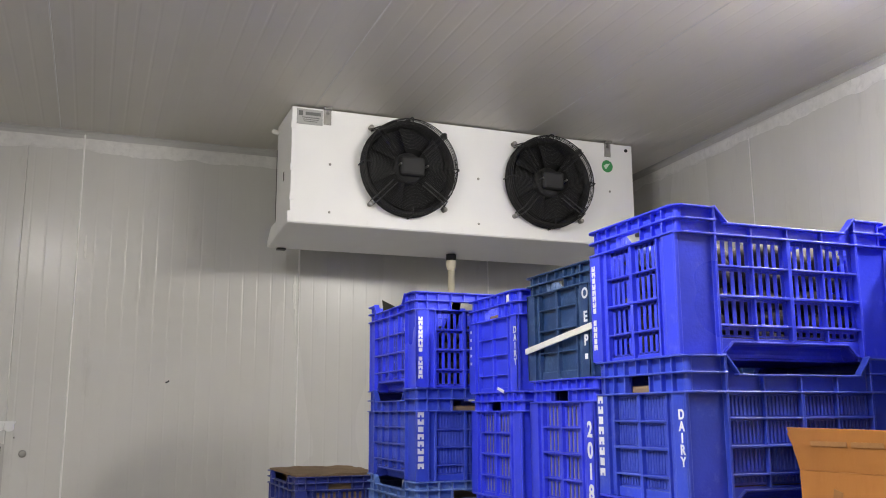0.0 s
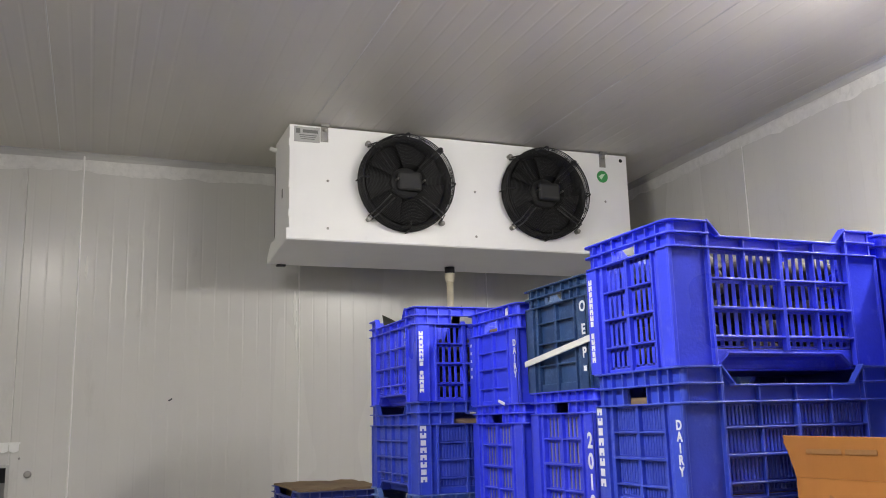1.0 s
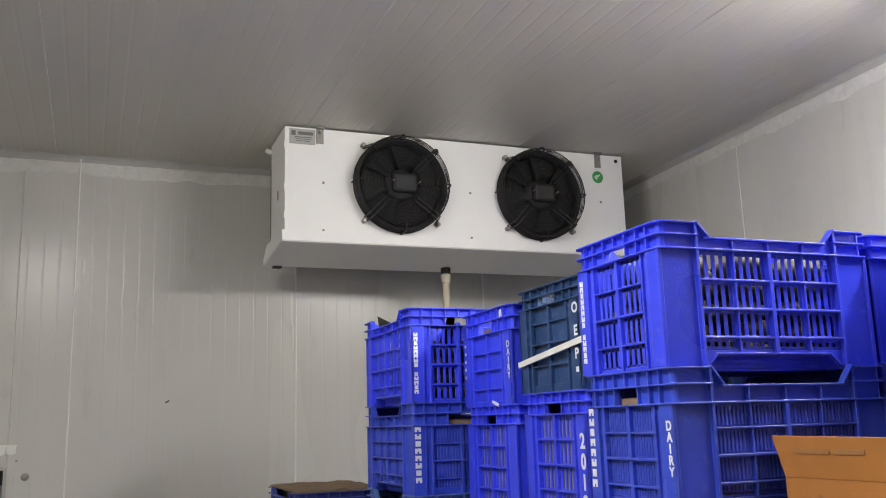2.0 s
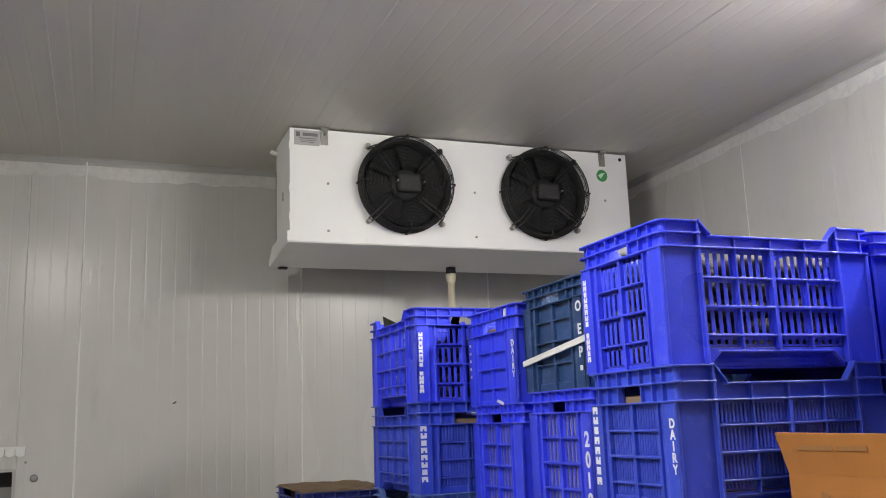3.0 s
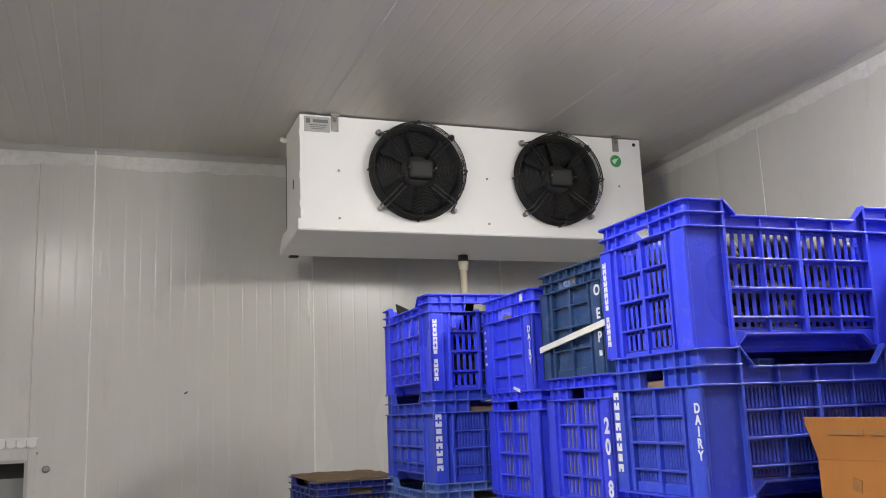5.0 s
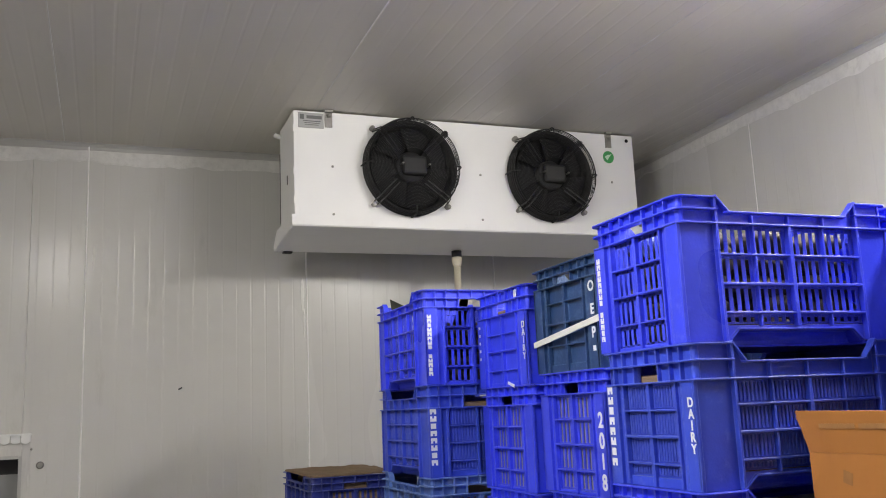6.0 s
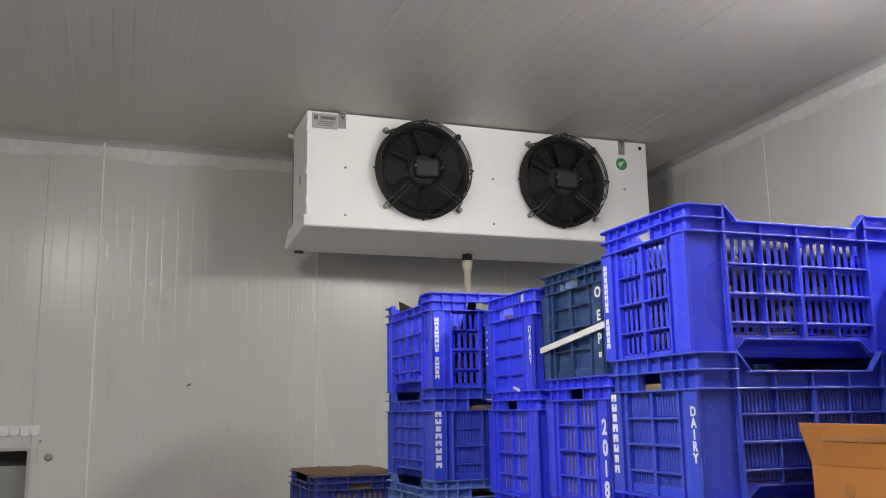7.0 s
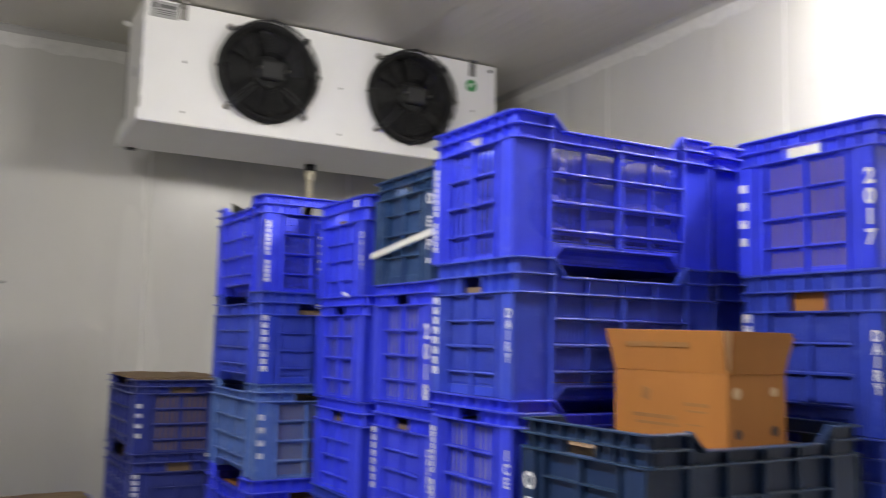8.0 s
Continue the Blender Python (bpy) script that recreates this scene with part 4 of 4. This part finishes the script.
# faded print: a mark and two lines that cannot be read
for y0, y1, z0, z1 in ((0.198, 0.224, 0.082, 0.113), (0.13, 0.25, 0.048, 0.056), (0.12, 0.24, 0.034, 0.04), (0.045, 0.108, 0.078, 0.085), (0.05, 0.102, 0.066, 0.07), (0.062, 0.1, 0.04, 0.043)):
    bm = bmesh.new()
    if y1 - y0 < 0.03:
        prism(bm, [(y0 + 0.004, z0), (y1, z0 + 0.006), (y1 - 0.004, z1), (y0, z1 - 0.007)], -0.0012, -0.0003, lambda u, d, z: (d, u, z))
    else:
        box(bm, -0.0011, -0.0003, y0, y1, z0, z1)
    part("print_bar", bm, PRINT, side_a)
for y0, y1 in ((0.085, 0.16), (0.17, 0.26)):
    bm = bmesh.new()
    prism(bm, [(y0, BH + 0.05), (y1, BH + 0.05), (y1, BH + 0.06), (y0, BH + 0.06)], -0.0125, -0.0112, lambda u, d, z: (d, u, z))
    part("print_bar", bm, PRINT, fl)

# cardboard sheet in the navy crate, under the carton
sh = thing("cardboard_sheet", "brown cardboard sheet packed inside the navy crate", "cardboard")
bm = bmesh.new()
nx, ny = 12, 8
tops = [[bm.verts.new((1.54 + 0.515 * i / nx, 1.655 + 0.335 * j / ny, 1.811 + 0.0015 * noise.noise((i * 0.7, j * 0.9, 4)))) for j in range(ny + 1)] for i in range(nx + 1)]
bots = [[bm.verts.new((q.co.x, q.co.y, 1.555)) for q in r] for r in tops]
for i in range(nx):
    for j in range(ny):
        bm.faces.new((tops[i][j], tops[i + 1][j], tops[i + 1][j + 1], tops[i][j + 1]))
        bm.faces.new((bots[i][j], bots[i][j + 1], bots[i + 1][j + 1], bots[i + 1][j]))
for i in range(nx):
    for j in (0, ny):
        bm.faces.new((tops[i][j], tops[i + 1][j], bots[i + 1][j], bots[i][j]))
for j in range(ny):
    for i in (0, nx):
        bm.faces.new((tops[i][j], tops[i][j + 1], bots[i][j + 1], bots[i][j]))
part("sheet_body", bm, CARDGREY, sh)

# cartons and pouches inside the crates
PALE_GOODS = [(sH, 1), (sG, 1), (sA, 2)]
BROWN_GOODS = [(sR, 1), (sF, 3)]
for made, skip in ((sA, 0), (sH, 0), (sG, 0), (sF, 0), (sR, 0), (sFar, 0)):
    for i, (c, m) in enumerate(made[:4]):
        if i == 0 and made in (sA, sF):
            continue
        pale = (made, i) in PALE_GOODS
        high = made is sFar or (made is sR and i == 1)
        goods_in(m, GOODS if pale else CARD if (made, i) in BROWN_GOODS else CARDGREY, 0.3 if high else 0.262, "pale wrapped goods packed in a plastic crate" if pale else "brown cardboard carton packed in a plastic crate", "wrapped_goods" if pale else "carton")


def pouches(m, n, seed, name, label):
    """A heap of soft filled pouches in a crate."""
    rnd = random.Random(seed)
    for k in range(n):
        p = thing(name, label, "pouch", "pouches in the crate")
        bm = bmesh.new()
        bmesh.ops.create_uvsphere(bm, u_segments=14, v_segments=8, radius=1.0)
        for q in bm.verts:
            x_, y_, z_ = q.co
            q.co = Vector((0.088 * x_, 0.062 * y_, 0.031 * z_ * (1 - 0.55 * max(abs(x_), abs(y_)) ** 4))) + 0.004 * noise.noise_vector(Vector((x_ * 2 + k, y_ * 2, z_ * 2 + seed)))
        part("pouch_body", smooth(mesh("pouch_body", bm, POUCH)), POUCH, p)
        col, layer = k % 6, k // 6
        p.matrix_basis = m @ pose(-0.17 + 0.17 * (col % 3) + rnd.uniform(-0.012, 0.012), (-0.07, 0.07)[col // 3] + rnd.uniform(-0.01, 0.01), 0.041 + 0.05 * layer, rnd.uniform(-6, 6), rnd.uniform(-6, 6), rnd.uniform(-14, 14))


pouches(sA[0][1], 30, 3, "milk_pouch", "dull grey plastic pouch lying in the slotted crate")
pouches(sF[0][1], 24, 5, "milk_pouch", "dull grey plastic pouch lying in the slotted crate")

# torn flaps standing up out of the crate beside the drain pipe
for pts, m_, lab in (([(1.405, 3.84, 2.44), (1.43, 3.8, 2.44), (1.437, 3.8, 2.492), (1.4, 3.86, 2.525)], PEEL, "dark torn cardboard flap standing up in the crate"), ([(1.55, 3.6, 2.36), (1.61, 3.6, 2.36), (1.64, 3.6, 2.535), (1.6, 3.6, 2.49)], CARDGREY, "brown torn cardboard flap standing up in the crate")):
    t_ = thing("cardboard_flap", lab, "cardboard")
    bm = bmesh.new()
    bm.faces.new([bm.verts.new(p) for p in pts])
    bmesh.ops.solidify(bm, geom=bm.faces[:], thickness=0.004)
    box(bm, pts[0][0], pts[1][0], pts[0][1], pts[0][1] + 0.004, 2.235, pts[0][2])
    part("flap_sheet", bm, m_, t_)

# white lath leaning across the navy crate
lt = thing("plastic_lath", "white plastic lath wedged across the navy crate", "lath")
bm = bmesh.new()
a, b = Vector((1.572, 2.945, 2.262)), Vector((1.572, 2.55, 2.308))
d = (b - a).normalized()
n_ = Vector((0, -d.z, d.y))
pts = [a - n_ * 0.0085, b - n_ * 0.0085, b + n_ * 0.0085, a + n_ * 0.0085]
f0 = [bm.verts.new(p) for p in pts]
f1 = [bm.verts.new(p + Vector((0.006, 0, 0))) for p in pts]
bm.faces.new(f0)
bm.faces.new(f1[::-1])
for i in range(4):
    bm.faces.new((f0[i], f0[(i + 1) % 4], f1[(i + 1) % 4], f1[i]))
part("lath_strip", bm, LATH, lt)

# cardboard laid over the far stacks
for x0, x1, y0, y1, z in ((1.14, 1.515, 4.19, 4.755, 1.826), (0.505, 1.08, 4.56, 4.94, 1.2695)):
    t_ = thing("cardboard_cover", "worn brown cardboard laid over a crate stack", "cardboard")
    bm = bmesh.new()
    n = 14
    g = [[bm.verts.new((x0 + (x1 - x0) * i / n, y0 + (y1 - y0) * j / n, z + 0.009 + 0.006 * noise.noise((i * 0.5, j * 0.4, z)))) for j in range(n + 1)] for i in range(n + 1)]
    h = [[bm.verts.new((q.co.x, q.co.y, z)) for q in r] for r in g]
    for i in range(n):
        for j in range(n):
            bm.faces.new((g[i][j], g[i + 1][j], g[i + 1][j + 1], g[i][j + 1]))
            bm.faces.new((h[i][j], h[i][j + 1], h[i + 1][j + 1], h[i + 1][j]))
    for i in range(n):
        for j in (0, n):
            bm.faces.new((g[i][j], g[i + 1][j], h[i + 1][j], h[i][j]))
            bm.faces.new((g[j][i], g[j][i + 1], h[j][i + 1], h[j][i]))
    part("cover_sheet", bm, CARDGREY, t_)

# small paper tags stuck on crates
for m_at, w_, h_, lab in ((pose(1.5685, 3.055, 2.428, 0, 0, -90), 0.018, 0.026, "white paper tag stuck on a crate rim"), (pose(1.5685, 3.12, 2.146, 0, 18, -90), 0.05, 0.012, "torn white paper scrap on a crate rim"), (pose(1.455, 4.1785, 1.512, 0, 4, 0), 0.05, 0.02, "white paper sticker on a dull crate")):
    t_ = thing("paper_tag", lab, "tag", at=m_at)
    bm = bmesh.new()
    prism(bm, [(-w_ / 2, 0), (w_ / 2, 0.002), (w_ / 2 - 0.002, h_), (-w_ / 2 + 0.001, h_ - 0.003)], -0.0008, 0.0012)
    part("tag_sheet", bm, INK, t_)

# crumpled film bag on the pouches, behind the hand hole of the top crate
bag = thing("film_bag", "crumpled pale blue plastic film bag in a crate", "bag")
bag.matrix_basis = sA[0][1] @ pose(-0.215, 0.01, 0.252)
bm = bmesh.new()
bmesh.ops.create_uvsphere(bm, u_segments=20, v_segments=14, radius=1.0)
for q in bm.verts:
    w_ = 1 + 0.16 * noise.noise(q.co * 2.2) + 0.1 * noise.noise(q.co * 5.0)
    q.co = Vector((q.co.x * 0.05 * w_, q.co.y * 0.075 * w_, q.co.z * 0.034 * w_))
part("bag_film", mesh("bag_film", bm, FILM), FILM, bag)

# smears of white sealant beside the wall joint under the evaporator
for k, (x0, w_, z0, z1) in enumerate(((1.348, 0.02, 2.64, 2.83), (1.356, 0.012, 2.5, 2.66), (0.272, 0.014, 2.86, 2.98))):
    bm = bmesh.new()
    n = 16
    prev = None
    for i in range(n + 1):
        taper = 0.25 + 0.75 * math.sin(math.pi * (0.06 + 0.88 * i / n))
        a, b = (x0 + sgn * w_ * taper * (0.5 + 0.35 * noise.noise((k, i * 0.6, 2 + sgn))) for sgn in (-1, 1))
        z = z0 + (z1 - z0) * i / n
        cur = [bm.verts.new(q) for q in ((a, BACK + 0.0003, z), (a + 0.001, BACK - 0.0012, z), (b - 0.001, BACK - 0.0012, z), (b, BACK + 0.0003, z))]
        if prev:
            for q in range(3):
                bm.faces.new((prev[q], cur[q], cur[q + 1], prev[q + 1]))
        prev = cur
    setting("sealant_smear_%d" % (k + 1), bm, SEAM, "thin smear of white sealant on the wall panel", "trim")
